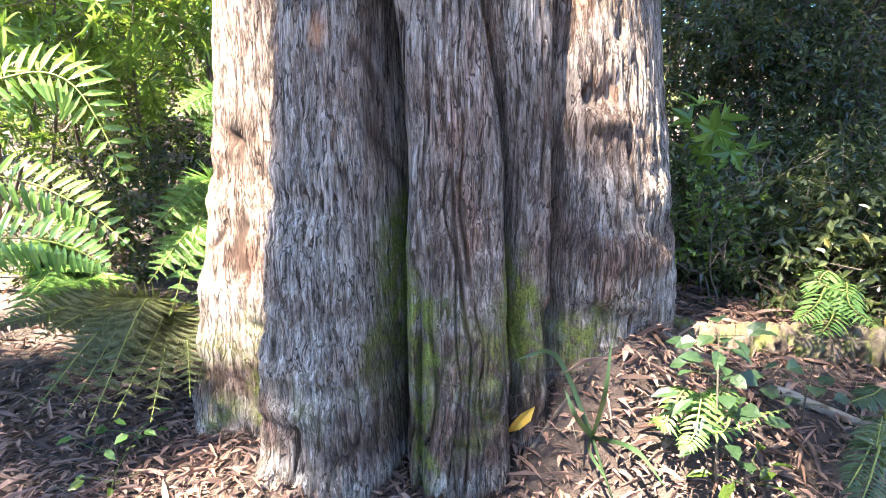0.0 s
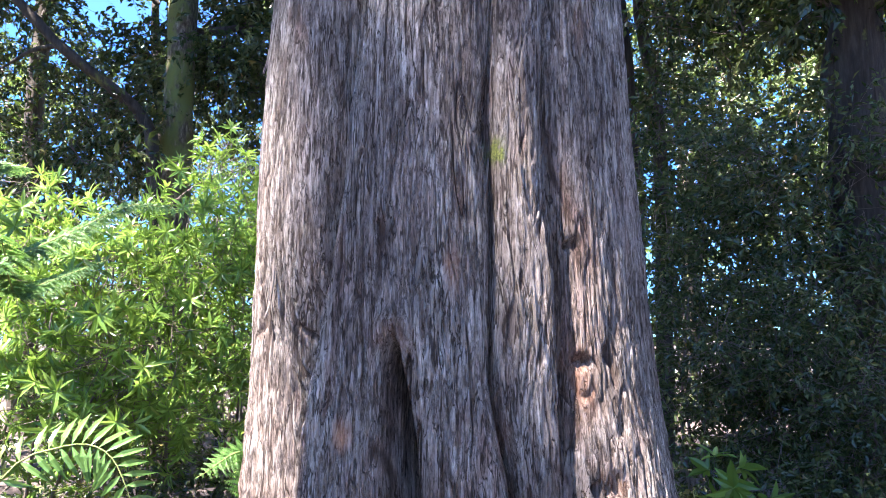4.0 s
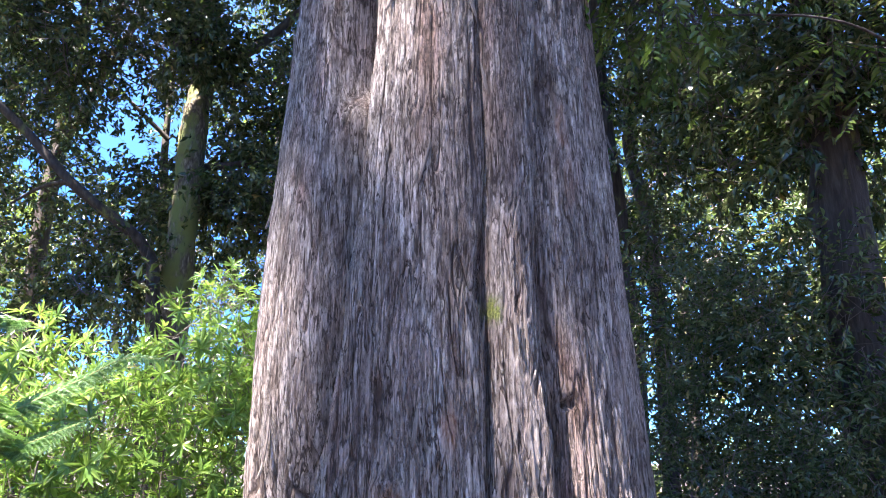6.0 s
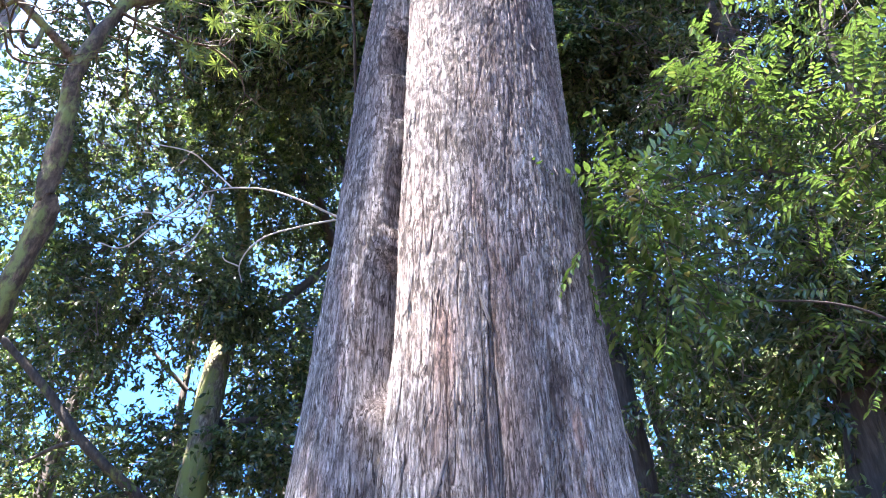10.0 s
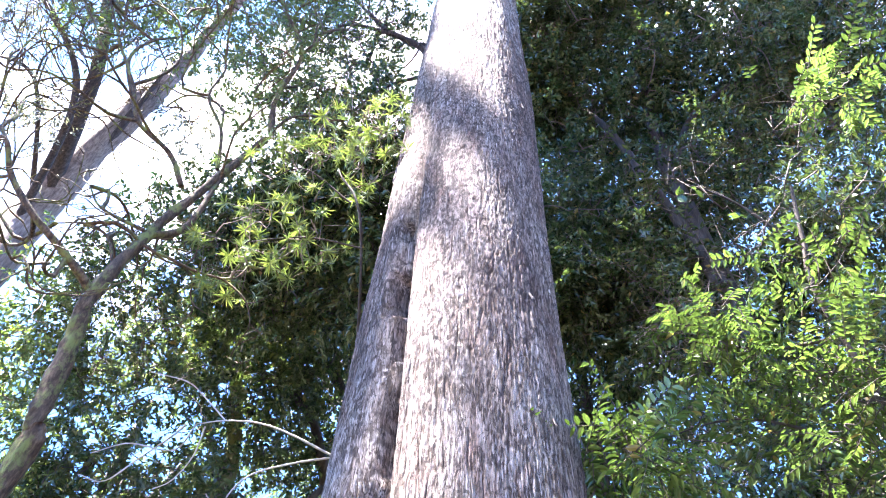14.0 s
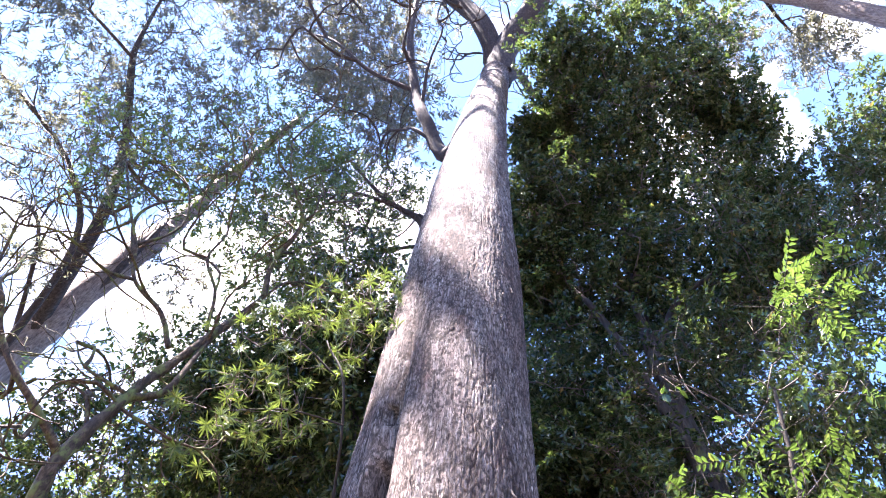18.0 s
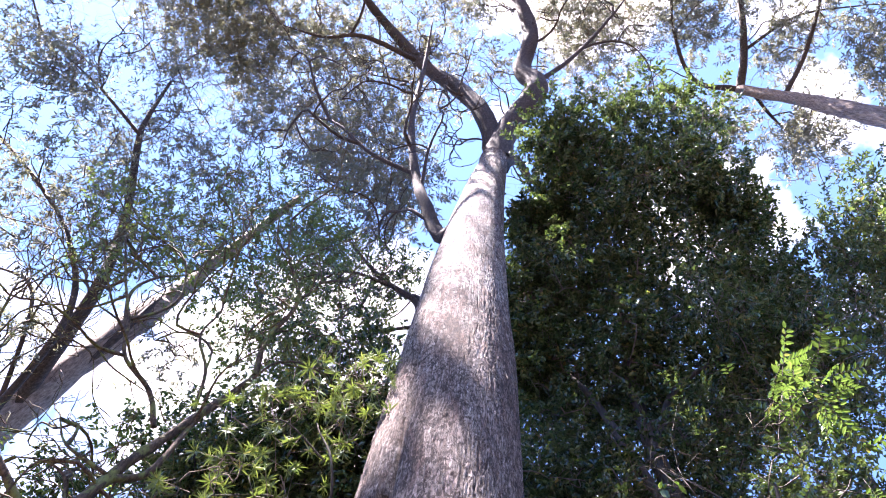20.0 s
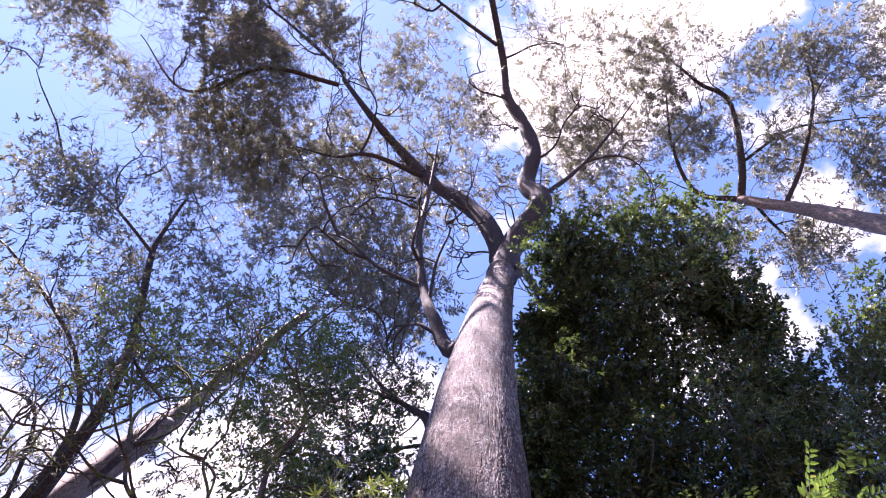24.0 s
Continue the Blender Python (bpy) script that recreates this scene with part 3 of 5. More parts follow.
    for d0, z0, w, hz, deep in ((-40, 1.42, 1.4, 0.06, 0.05), (-37, 1.60, 1.3, 0.07, 0.05), (42, 1.06, 2.0, 0.022, 0.05), (46, 1.08, 1.0, 0.03, 0.05), (42, 1.39, 2.0, 0.014, 0.04), (41, 1.70, 1.6, 0.014, 0.035), (48, 1.40, 0.9, 0.02, 0.04), (50, 1.22, 0.8, 0.02, 0.03), (15, 2.02, 1.6, 0.10, 0.04)):
        r = r - deep * np.clip(torn, 0, 1.6) * np.exp(-((deg - d0) / w) ** 2 - ((z - z0) / hz) ** 2)
    r = r + 0.02 * np.exp(-((deg - 44) / 6) ** 2 - ((z - 1.0) / 0.03) ** 2)
    r = r + curve_of(z, (17.2, 17.7, 17.9, 18.1, 18.4), (0, 0.03, 0.05, 0.02, 0))
    return r


def stem_section(tree, name, label, front, z):
    """One length of the trunk with its bark in relief, and each spot's weathering, scars, moss and painted shade."""
    th = np.radians(np.r_[np.linspace(-176, -108, 12), np.linspace(-105, 105, front), np.linspace(108, 176, 12)])
    T, Z = np.meshgrid(th, z)
    R = stem_base(T, Z)
    s = T * 0.55
    straight = 1 - 0.72 * ease(Z, 1.3, 2.1)
    wob = 0.05 * fbm(s * 2.2, Z * 0.9, 21) + straight * (0.028 * vnoise(s * 4.5, Z * 2.6, 23) + 0.014 * vnoise(s * 9, Z * 6, 22) + 0.006 * vnoise(s * 22, Z * 13, 24))
    s2 = s + wob
    coarse = np.interp(Z, (0, 1.2, 2.2, 4), (1.25, 1.1, 0.6, 0.42))
    n1 = vnoise(s2 * 34, Z * 3.2 + 2.5 * vnoise(s * 6, Z * 0.8, 7), 31)
    n2 = vnoise(s2 * 70 + 9, Z * 6.5, 32)
    n3 = vnoise(s2 * 110, Z * 15, 33)
    n4 = vnoise(s2 * 11, Z * 1.4, 34)
    crack = -np.exp(-(n1 / 0.075) ** 2) * ease(vnoise(s * 17, Z * 6.5, 35), -0.35, 0.3)
    crack2 = -np.exp(-(n2 / 0.15) ** 2) * ease(vnoise(s * 14, Z * 5, 38), -0.4, 0.3)

    # flakes that lift at their lower ends
    col = np.floor(s2 * 78)
    run = Z * 15 + 7.3 * vnoise(col * 0.73 + 0.5, 0 * col, 47)
    pick = np.sin(col * 91.7 + np.floor(run) * 47.3) * 4375.5
    pick = pick - np.floor(pick)
    rest = run - np.floor(run)
    shag = np.where(pick > 0.6, 1 - rest, 0.0) * ease(Z, 2.4, 4.5)
    # Flake undersides: their shadow, to be painted as dark dashes.
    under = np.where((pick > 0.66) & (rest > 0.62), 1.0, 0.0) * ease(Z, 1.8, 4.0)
    low = 1 - ease(Z, 0.75, 1.2)
    wrinkle = low * (0.013 * vnoise(s * 2.2 + 2, Z * 17 + 2.5 * vnoise(s * 3, Z * 2, 41), 40) + 0.005 * vnoise(s * 9, Z * 38, 42))
    relief = coarse * (0.014 * crack + 0.008 * crack2 + 0.004 * n3 + 0.004 * n4 + 0.002 * vnoise(s2 * 150, Z * 40, 45)) + 0.003 * shag + wrinkle + 0.009 * fbm(s * 3, Z * 0.8, 37)
    R = R + relief
    x = curve_of(Z, STEM_Z, STEM_X) + R * np.sin(T)
    y = TREE_Y - R * np.cos(T)
    rows, cols = Z.shape
    i, j = np.meshgrid(np.arange(rows - 1), np.arange(cols), indexing="ij")
    k = (j + 1) % cols
    bag = Bag()
    bag.add(np.stack([x, y, Z], -1), np.stack([i * cols + j, i * cols + k, (i + 1) * cols + k, (i + 1) * cols + j], -1))
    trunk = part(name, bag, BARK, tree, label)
    deg = np.degrees(T)
    # Browner at 3 to 8 m, paler above: shade and sun painted into weathering.
    weather_and_light = np.clip(0.60 - 0.14 * low - 0.36 * ease(Z, 2.6, 4.2) * (1 - 0.7 * ease(Z, 6.8, 8.5)) + 0.22 * ease(Z, 1.2, 2.6) + 0.2 * ease(Z, 5.5, 9) + 0.35 * (0.9 * crack + 0.45 * crack2) + 0.5 * fbm(s * 5, Z * 1.2, 51) + 0.25 * n3 + 0.5 * low * vnoise(s * 1.8, Z * 17 + vnoise(s * 4, Z, 44), 43) - 0.5 * ease(Z, 16.8, 17.6) - 0.75 * ease(Z, 5.5, 8) * ease(vnoise(s * 24, Z * 6.5, 46), 0.05, 0.4), 0, 1)
    spot = lambda d0, z0, w, h: np.exp(-((deg - d0) / w) ** 2 - ((Z - z0) / h) ** 2)
    ragged = 0.6 + 1.0 * fbm(s * 36, Z * 10, 52)
    scar = np.clip(1.5 * ragged * (spot(-28, 1.21, 2.2, 0.045) + 0.8 * spot(46, 2.45, 2.2, 0.16) + 0.6 * spot(3, 1.63, 3, 0.07) + 0.35 * spot(-14, 1.46, 6, 0.06) + 0.6 * spot(44, 1.08, 4, 0.05) + 0.45 * spot(40, 1.35, 5, 0.12) + 0.35 * spot(15, 1.2, 3, 0.1)) - 0.12, 0, 1)
    green = 1.6 * spot(-12.5, 0.68, 4, 0.12) + spot(-12, 0.45, 4, 0.2) + 1.1 * spot(-5, 0.55, 5, 0.12) + spot(22, 0.55, 4, 0.14) + 0.8 * spot(-3, 0.25, 3, 0.18) + 0.22 * spot(-26, 0.28, 10, 0.14) + 0.7 * spot(-58, 0.2, 12, 0.2) + 0.8 * spot(18.3, 1.95, 2.6, 0.035) + 0.5 * spot(36, 0.45, 8, 0.12) + 0.5 * spot(10, 0.4, 10, 0.2)
    moss = np.clip(2.3 * green * (0.55 + 0.9 * fbm(s * 22, Z * 14, 53)) - 0.15, 0, 0.92)
    # Dark in cracks, under flakes and in hollows: shade painted over inner bark.
    cleft_shade = np.clip(np.maximum(np.maximum(-1.2 * crack, -0.8 * crack2) - 0.25, 0.85 * under), 0, 0.9)
    # Hollows and notches, whose shade is painted in as dark wood.
    hollow_shade = spot(-38, 2.96, 4.2, 0.27) + spot(-38.5, 4.40, 3.4, 0.14) + spot(-40, 4.93, 3.0, 0.09) + 0.8 * spot(-34.5, 3.55, 1.6, 0.17) + 0.8 * spot(-34.5, 4.12, 1.6, 0.15) + 0.7 * spot(42, 1.06, 2.0, 0.025) + 0.6 * spot(42, 1.39, 2.0, 0.016)
    cleft_shade = np.maximum(cleft_shade, np.clip(1.5 * hollow_shade * (0.8 + 0.7 * fbm(s * 40, Z * 9, 54)) - 0.35, 0, 0.85))
    for key, values in (("weathered_and_lit", weather_and_light), ("scar", scar), ("moss", moss), ("cleft_shade", cleft_shade), ("high", 0.75 * ease(Z, 1.5, 3.4) + 0.25 * ease(Z, 5.0, 8.0))):
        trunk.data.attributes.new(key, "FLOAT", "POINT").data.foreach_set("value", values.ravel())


def build_giant():
    tree = thing("giant_eucalyptus", (0, TREE_Y, 0), "huge old gum tree with grey stringy bark, fluted base", "tree")
    stem_section(tree, "trunk", "grey fibrous trunk with deep folds and mossy foot", 780, np.arange(-0.15, 3.42, 0.010))
    stem_section(tree, "upper_trunk", "tall tapering grey trunk above the folds", 440, np.r_[np.arange(3.39, 7.6, 0.014), np.arange(7.6, 18.6, 0.045)])

    # loose strips of bark that stand off the trunk
    rng = np.random.default_rng(11)
    strips = []
    for v in range(6):
        b = Bag()
        n, wide, tall = 5, rng.uniform(0.005, 0.012), rng.uniform(0.04, 0.12)
        u = np.linspace(0, 1, n)
        prof = wide * np.sin(np.pi * (0.12 + 0.8 * u)) ** 0.6
        off = 0.003 + 0.010 * (1 - u) ** 2
        front = np.stack([np.stack([sx * prof * 0.5, -off - (0 if sx else 0.003), tall * (u - 0.5)], -1) for sx in (-1, 0, 1)], 1)
        rear = front + np.array([0, 0.004, 0])
        q = np.array([[r * 3 + c, r * 3 + c + 1, (r + 1) * 3 + c + 1, (r + 1) * 3 + c] for r in range(n - 1) for c in range(2)])
        b.add(front.reshape(-1, 3), q)
        b.add(rear.reshape(-1, 3), q[:, ::-1])
        data = b.mesh("bark_strip", True)
        data.materials.append(STRIP)
        strips.append(data)
    for _ in range(70):
        d = radians(rng.uniform(-80, 80))
        h = 1.5 + rng.uniform(0.0, 1) ** 1.2 * 4.5 if rng.random() < 0.8 else rng.uniform(6, 10)
        r = float(stem_base(np.array([d]), np.array([h]))[0]) + 0.004
        ob = part("bark_strip", strips[rng.integers(6)], STRIP, tree)
        ob.location = (float(curve_of(h, STEM_Z, STEM_X)) + r * math.sin(d), TREE_Y - r * math.cos(d), h)
        ob.rotation_euler = (rng.normal() * 0.06, rng.normal() * 0.12, d)
        k = rng.uniform(0.7, 1.3)
        ob.scale = (k, k, k * rng.uniform(0.8, 1.5))

    # leaders and limbs
    twig_rng, wild = np.random.default_rng(13), Bag()

    def limb(points, r0, r1, name="limb", sides=12, material=BACKLIT_BARK):
        b = Bag()
        c = tube(b, points, r0, r1, sides, 6 * len(points), 0.14, len(points), 1.5)
        part(name, b, material, tree)
        for k in range(10, len(c), 7):
            twisted(twig_rng, wild, c[k], unit(c[k] - c[k - 1]) + twig_rng.normal(size=3) * 0.7, twig_rng.uniform(2.2, 4.0), 0.045, 2)
        return c

    top = (0.80, TREE_Y, 18.4)
    limbs = [
        limb([(0.74, 2.12, 17.6), top, (0.45, 1.29, 20.24), (-0.31, 0.78, 22.29), (-1.44, 0.23, 24.27), (-2.73, -0.79, 26.68), (-3.9, -1.87, 28.51), (-5.47, -3.46, 31.18)], 0.27, 0.09),
        limb([(0.80, 2.12, 17.8), (1, 1.65, 19.27), (1.59, 0.99, 20.31), (1.88, 0.55, 21.32), (1.54, 0.2, 22.57), (1.85, -0.73, 24.27), (1.59, -1.74, 26.26), (1.07, -2.78, 28.23), (0.93, -4.52, 30.55), (0.16, -8.23, 31.89)], 0.33, 0.11),
        limb([(0.30, 2.0, 12.9), (-0.25, 2.78, 13.67), (-0.65, 2.47, 14.87), (-0.94, 2.17, 16.14), (-1.25, 1.42, 18.67), (-1.19, 0.2, 21.78), (-1.15, -1.09, 24.3)], 0.145, 0.02),
        limb([(0.9, 2.1, 17.2), (1.26, 2.13, 18.38), (1.68, 2.65, 18.86), (2.31, 3.2, 19.81)], 0.12, 0.04),
        limb([(1.79, 0.56, 21.33), (2.97, -0.13, 23.14), (4.19, -1.2, 24.97), (5.51, -2.62, 27.18)], 0.07, 0.02),
        limb([(-0.94, 2.17, 16.14), (-1.98, 1.92, 17), (-3, 1.49, 18.43), (-3.98, 1.48, 19.77)], 0.05, 0.018),
        limb([(-1.44, 0.23, 24.27), (-3.29, -0.48, 24.59), (-4.7, -0.41, 25.36), (-6.18, -0.71, 26.04)], 0.08, 0.02),
        limb([(-4.93, -2.92, 27.25), (-7.66, -3.48, 27.55), (-10.43, -2.58, 27.17), (-12.31, -4.6, 27.75)], 0.08, 0.02),
        limb([(0.65, -4.46, 27.55), (-1.02, -5.73, 28.33), (-3.29, -7.64, 29.77)], 0.07, 0.02),
    ]
    rng = np.random.default_rng(12)
    crown = [(-10.27, -1.76, 26.75, 1.9), (-8.57, -4.01, 27.19, 2), (-11.97, -3.31, 26.97, 1.8), (-6.87, -1.27, 26.89, 1.6), (-6.11, -4.91, 28.81, 1.8), (-13.9, -5, 26.86, 1.8), (-11.26, -6.62, 27.85, 2.2),
             (-7.8, -7.91, 28.78, 2.4), (-13.53, -8.04, 27.52, 2.4), (-4.68, -9.37, 30.14, 2.2), (-10.37, -9.91, 28.38, 2.6), (-16.39, -6.8, 27.36, 2.2),
             (-10.45, -2.01, 27.2, 2.1), (-8.48, -1.06, 27.44, 2.1), (-6.98, -2.2, 28.89, 2.1), (-8.89, 0.75, 26.21, 2.1), (-8.22, -3.92, 29.43, 2.1), (-11.27, -4.05, 27.76, 2.1)]
    airy = [(-3.47, -2.67, 28.53, 1.7), (-1.9, -4.69, 29.47, 1.6), (-4.15, 0.96, 25.41, 1.4), (-0.29, -2.14, 28.79, 1.4), (4.09, -2.24, 28.49, 1.8), (5.23, -0.23, 27.32, 1.4), (2.49, -4.72, 30.45, 1.6),
            (-1.89, 0.53, 25.73, 1.3), (-4.78, 1.72, 23.17, 1.2), (-2.46, 2.11, 21.49, 1.1), (1.07, -7.59, 31, 2), (4.58, -5.55, 30.06, 1.6), (-6.59, 0.68, 25.9, 1.4), (-4.35, -0.93, 26.44, 1.4), (-8.17, 0.16, 26.48, 1.4), (0.03, 0.47, 25.81, 1.1), (-1.76, 3.03, 18.34, 1), (-3.01, 2.98, 19.2, 0.9), (3.23, -0.97, 27.64, 1.2),
            (-4.1, 0.67, 27.47, 1.2), (-2.49, 2.14, 24.53, 1.2), (-4.7, -0.97, 28.41, 1.2), (-1.59, -0.04, 26.78, 1.2), (-5.0, 2.17, 24.1, 1.2), (3.55, -1.19, 28.61, 1.2), (5.03, -1.65, 28.87, 1.2), (4.29, 0.42, 27.47, 1.2), (2.95, -2.7, 29.61, 1.2), (-0.52, -2.2, 29.79, 1.2), (-3.06, 2.91, 22.3, 1.2), (-5.71, 0.09, 27.18, 1.2), (-7.14, 1.06, 25.72, 1.2), (-1.36, 3.74, 20.28, 1.2), (-3.28, -3.72, 30.47, 1.2)]
    # Dense clumps added toward the sun to shade trunk, ground and woods.
    over = np.array(to_sun) * 36
    high = [(x + over[0], y + over[1], over[2] + k, 1.7) for x, y, k in ((-0.2, 1.5, 0), (0.6, 2.4, 2), (1.6, 3.2, 0), (2.6, 4.2, 1), (3.2, 2.6, 2), (2.0, 5.2, 0), (-0.4, 2.6, 3), (4.2, 4.6, 2), (-1.6, 1.0, 1), (-2.6, 1.6, 2), (1.2, 0.8, 3), (-1.0, 0.0, 2), (2.4, 1.6, 4), (-3.4, 0.4, 0))]
    # Limb added to reach these clumps.
    limbs.append(limb([(-5.47, -3.46, 31.18), (-5.8, -4.0, 31.5), (-8.2, -6.0, 32), (-10.8, -7.8, 33)], 0.09, 0.03))
    b, w = Bag(), Bag()
    dense = clumps_in(rng, high, 26)
    foliage(rng, b, None, dense, 0.8, 8, 24, 0.20, 0.062, 0.6, wood=0.006)
    spots = np.concatenate([clumps_in(rng, crown, 32), clumps_in(rng, airy, 12)])
    foliage(rng, b, w, spots, 0.7, 8, 24, 0.16, 0.042, 0.7, wood=0.006)
    wood = np.concatenate(limbs)
    joins(rng, w, wood, np.concatenate([spots, dense]))
    part("crown", b, LEAF_GUM, tree, "airy crown of drooping grey-green leaves with dense clumps added for shade", "stuff", False)
    part("twig_mass", w, TWIG, tree, kind="stuff")
    part("branch_mass", wild, BACKLIT_BARK, tree, kind="stuff")
    return tree


def joins(rng, bag, wood, spots, r0=0.022, r1=0.006, bend=0.4):
    """Crooked thin branches to each clump of leaves, from the nearest limb or from a branch grown before it."""
    near = [np.linalg.norm(wood - c, axis=1).min() for c in spots]
    held, count = np.empty((len(wood) + 6 * len(spots), 3)), len(wood)
    held[:count] = wood
    for n in np.argsort(near):
        c = spots[n]
        d = np.linalg.norm(held[:count] - c, axis=1) + 0.3 * np.abs(held[:count, 2] - c[2] + 0.5)
        a = held[d.argmin()]
        gap = c - a
        size = np.linalg.norm(gap)
        p1 = a + gap * 0.33 + rng.normal(size=3) * size * bend * 0.5 + np.array([0, 0, 0.12 * size])
        p2 = a + gap * 0.70 + rng.normal(size=3) * size * bend * 0.4 + np.array([0, 0, 0.06 * size])
        k = min(2.2, 0.5 + 0.35 * size)
        held[count:count + 6] = tube(bag, [a, p1, p2, c], r0 * k, r1, 3, 6)
        count += 6


def twisted(rng, bag, start, way, length, r, depth):
    """A bare branch that bends this way and that, with side branches."""
    p, d = np.array(start, float), unit(np.array(way, float))
    points = [p]
    for _ in range(6):
        d = unit(d + rng.normal(size=3) * 0.42 + np.array([0, 0, 0.12]))
        points.append(points[-1] + d * length / 6)
    curve = tube(bag, points, r, r * 0.35, 4, 14 if depth else 8, 0.1)
    if depth:
        for k in (5, 8, 10, 13):
            twisted(rng, bag, curve[k], unit(curve[k] - curve[k - 1]) + rng.normal(size=3) * 0.7, length * rng.uniform(0.4, 0.65), r * 0.55, depth - 1)


STRIP = bark_material("bark_strip", (0.06, 0.042, 0.034), (0.16, 0.128, 0.108), (0.29, 0.25, 0.22), 0, (30, 30, 2))
build_giant()


# ---------------------------------------------------------------- trees
def make_tree(name, label, stem, r0, r1, bark, limbs, blobs, per, leaf, size=0.5, twigs=6, leaves=14, length=0.09, width=0.035, droop=0.35, style="spray",
              seed=1, shape="plain", join=0.02, sides=14, group="", limb_bark=None, bare=0.0, rough=0.16):
    """A tree: trunk along a curve, limbs, thin branches to every clump, and a crown of leaves. limbs: (points, r0, r1)."""
    rng = np.random.default_rng(seed)
    tree = thing(name, (stem[0][0], stem[0][1], 0), label, "tree", group)
    b = Bag()
    wood = [tube(b, stem, r0, r1, sides, 10 * len(stem), rough, seed)]
    part("trunk", b, bark, tree)
    for points, a, z in limbs:
        b = Bag()
        wood.append(tube(b, points, a, z, 8, 6 * len(points), 0.12, seed + len(wood)))
        part("limb", b, limb_bark or bark, tree)
    b, w = Bag(), Bag()
    spots = clumps_in(rng, blobs, per)
    foliage(rng, b, w if size < 0.6 else None, spots, size, twigs, leaves, length, width, droop, style, shape)
    joins(rng, w, np.concatenate(wood), spots, join)
    for points, a, z in limbs if bare else ():
        for k in range(1, len(points)):
            twisted(rng, w, points[k], np.array(points[k]) - np.array(points[k - 1]) + rng.normal(size=3) * 0.3, bare * rng.uniform(0.7, 1.2), 0.010 * bare, 2)
    part("crown", b, leaf, tree, kind="stuff", smooth=False)
    part("twig_mass", w, limb_bark or TWIG, tree, kind="stuff")
    return tree


# mossy tree beyond the giant, and a crooked neighbour
make_tree("mossy_tree", "slim tree with pale moss on its trunk and dark glossy leaves", [(-3.35, 7.7, -0.1), (-3.42, 7.72, 2), (-3.3, 7.45, 3.82), (-3.3, 7.49, 5.5), (-3.37, 7.7, 6.19), (-3.4, 7.79, 7.23), (-3.48, 7.8, 8.25), (-3.78, 7.62, 9.87)], 0.21, 0.09, MOSSY_BARK,
          [([(-3.37, 7.7, 6.61), (-2.91, 7.8, 6.74), (-2.45, 8.06, 7.35), (-2.08, 8.23, 7.96)], 0.09, 0.04),
           ([(-3.45, 7.77, 7.41), (-3.64, 7.58, 8.09), (-3.91, 7.5, 8.36)], 0.06, 0.03),
           ([(-3.51, 7.59, 5.05), (-2.86, 7.71, 5.12), (-2.21, 7.82, 5.36)], 0.06, 0.03),
           ([(-2.09, 8.38, 7.75), (-2.45, 7.94, 8.86), (-3.18, 7.66, 9.49), (-4.02, 7.45, 9.91)], 0.09, 0.03),
           ([(-1.76, 7.8, 8.92), (-2.15, 7.52, 9.41), (-2.56, 7.22, 10.14), (-2.79, 6.84, 10.93)], 0.09, 0.04)],
          [(-4.56, 7.08, 7.56, 1.3), (-5.1, 6.63, 6.72, 1.3), (-4.16, 7.03, 8.74, 1.4), (-3.16, 6.96, 10.03, 1.4), (-5.14, 6.48, 8.62, 1.4), (-2.46, 7.04, 10.86, 1.3), (-3.83, 6.8, 10.56, 1.5), (-3.87, 7.36, 6.78, 0.9),
           (-2.42, 7.81, 5.96, 0.9), (-2.53, 7.82, 4.55, 1), (-2.67, 8.09, 4.96, 0.9), (-4.98, 7.4, 6.72, 1.2), (-4.27, 8.67, 4.96, 0.8), (-2.24, 8.29, 9.76, 0.9), (-2.2, 8.82, 7.02, 0.7), (-2.73, 8.52, 8.54, 0.8), (-2.21, 7.41, 10.61, 1), (-2.98, 7.42, 8.89, 1), (-3.2, 7.0, 6.4, 0.3), (-3.97, 5.81, 9.83, 1.2), (-3.08, 5.6, 11.01, 0.9), (-2.16, 6.13, 9.6, 1), (-5.04, 5.98, 9.03, 1.1), (-2.03, 5.7, 10.62, 0.8),
           (-1.01, 3.77, 9.64, 0.75), (-1.46, 4.28, 9.62, 0.75), (-2.05, 4.59, 9.52, 0.75), (-2.66, 4.93, 9.47, 0.75), (-1.51, 4.69, 8.97, 0.75), (-0.95, 4.38, 9.04, 0.75), (-3.23, 5.19, 9.31, 0.75), (-2.12, 5.27, 9.0, 0.75), (-0.73, 4.77, 8.27, 0.75)], 28, LEAF_DARK, 0.42, 8, 17, 0.10, 0.046, seed=21, join=0.016, limb_bark=DARK_BARK)
make_tree("crooked_tree", "crooked leaning dark tree with sparse glossy leaves", [(-3.2, 7.2, -0.1), (-3.35, 7.02, 3.21), (-3.51, 7.01, 3.83), (-3.75, 6.8, 4.09), (-4.17, 6.54, 4.45), (-4.65, 6.36, 4.98), (-5.1, 6.04, 5.43)], 0.075, 0.04, DARK_BARK,
          [([(-4.17, 6.54, 4.45), (-4.44, 6.51, 4.39), (-4.81, 6.58, 4.23)], 0.03, 0.012)],
          [(-5.02, 7.36, 4.1, 1), (-4.85, 6.76, 5.69, 1), (-3.91, 7.55, 3.66, 0.7), (-5.53, 6.63, 5, 1.2), (-4.71, 7.76, 3.39, 0.9)], 22, LEAF_DARK, 0.4, 7, 15, 0.09, 0.042, seed=22, join=0.012)
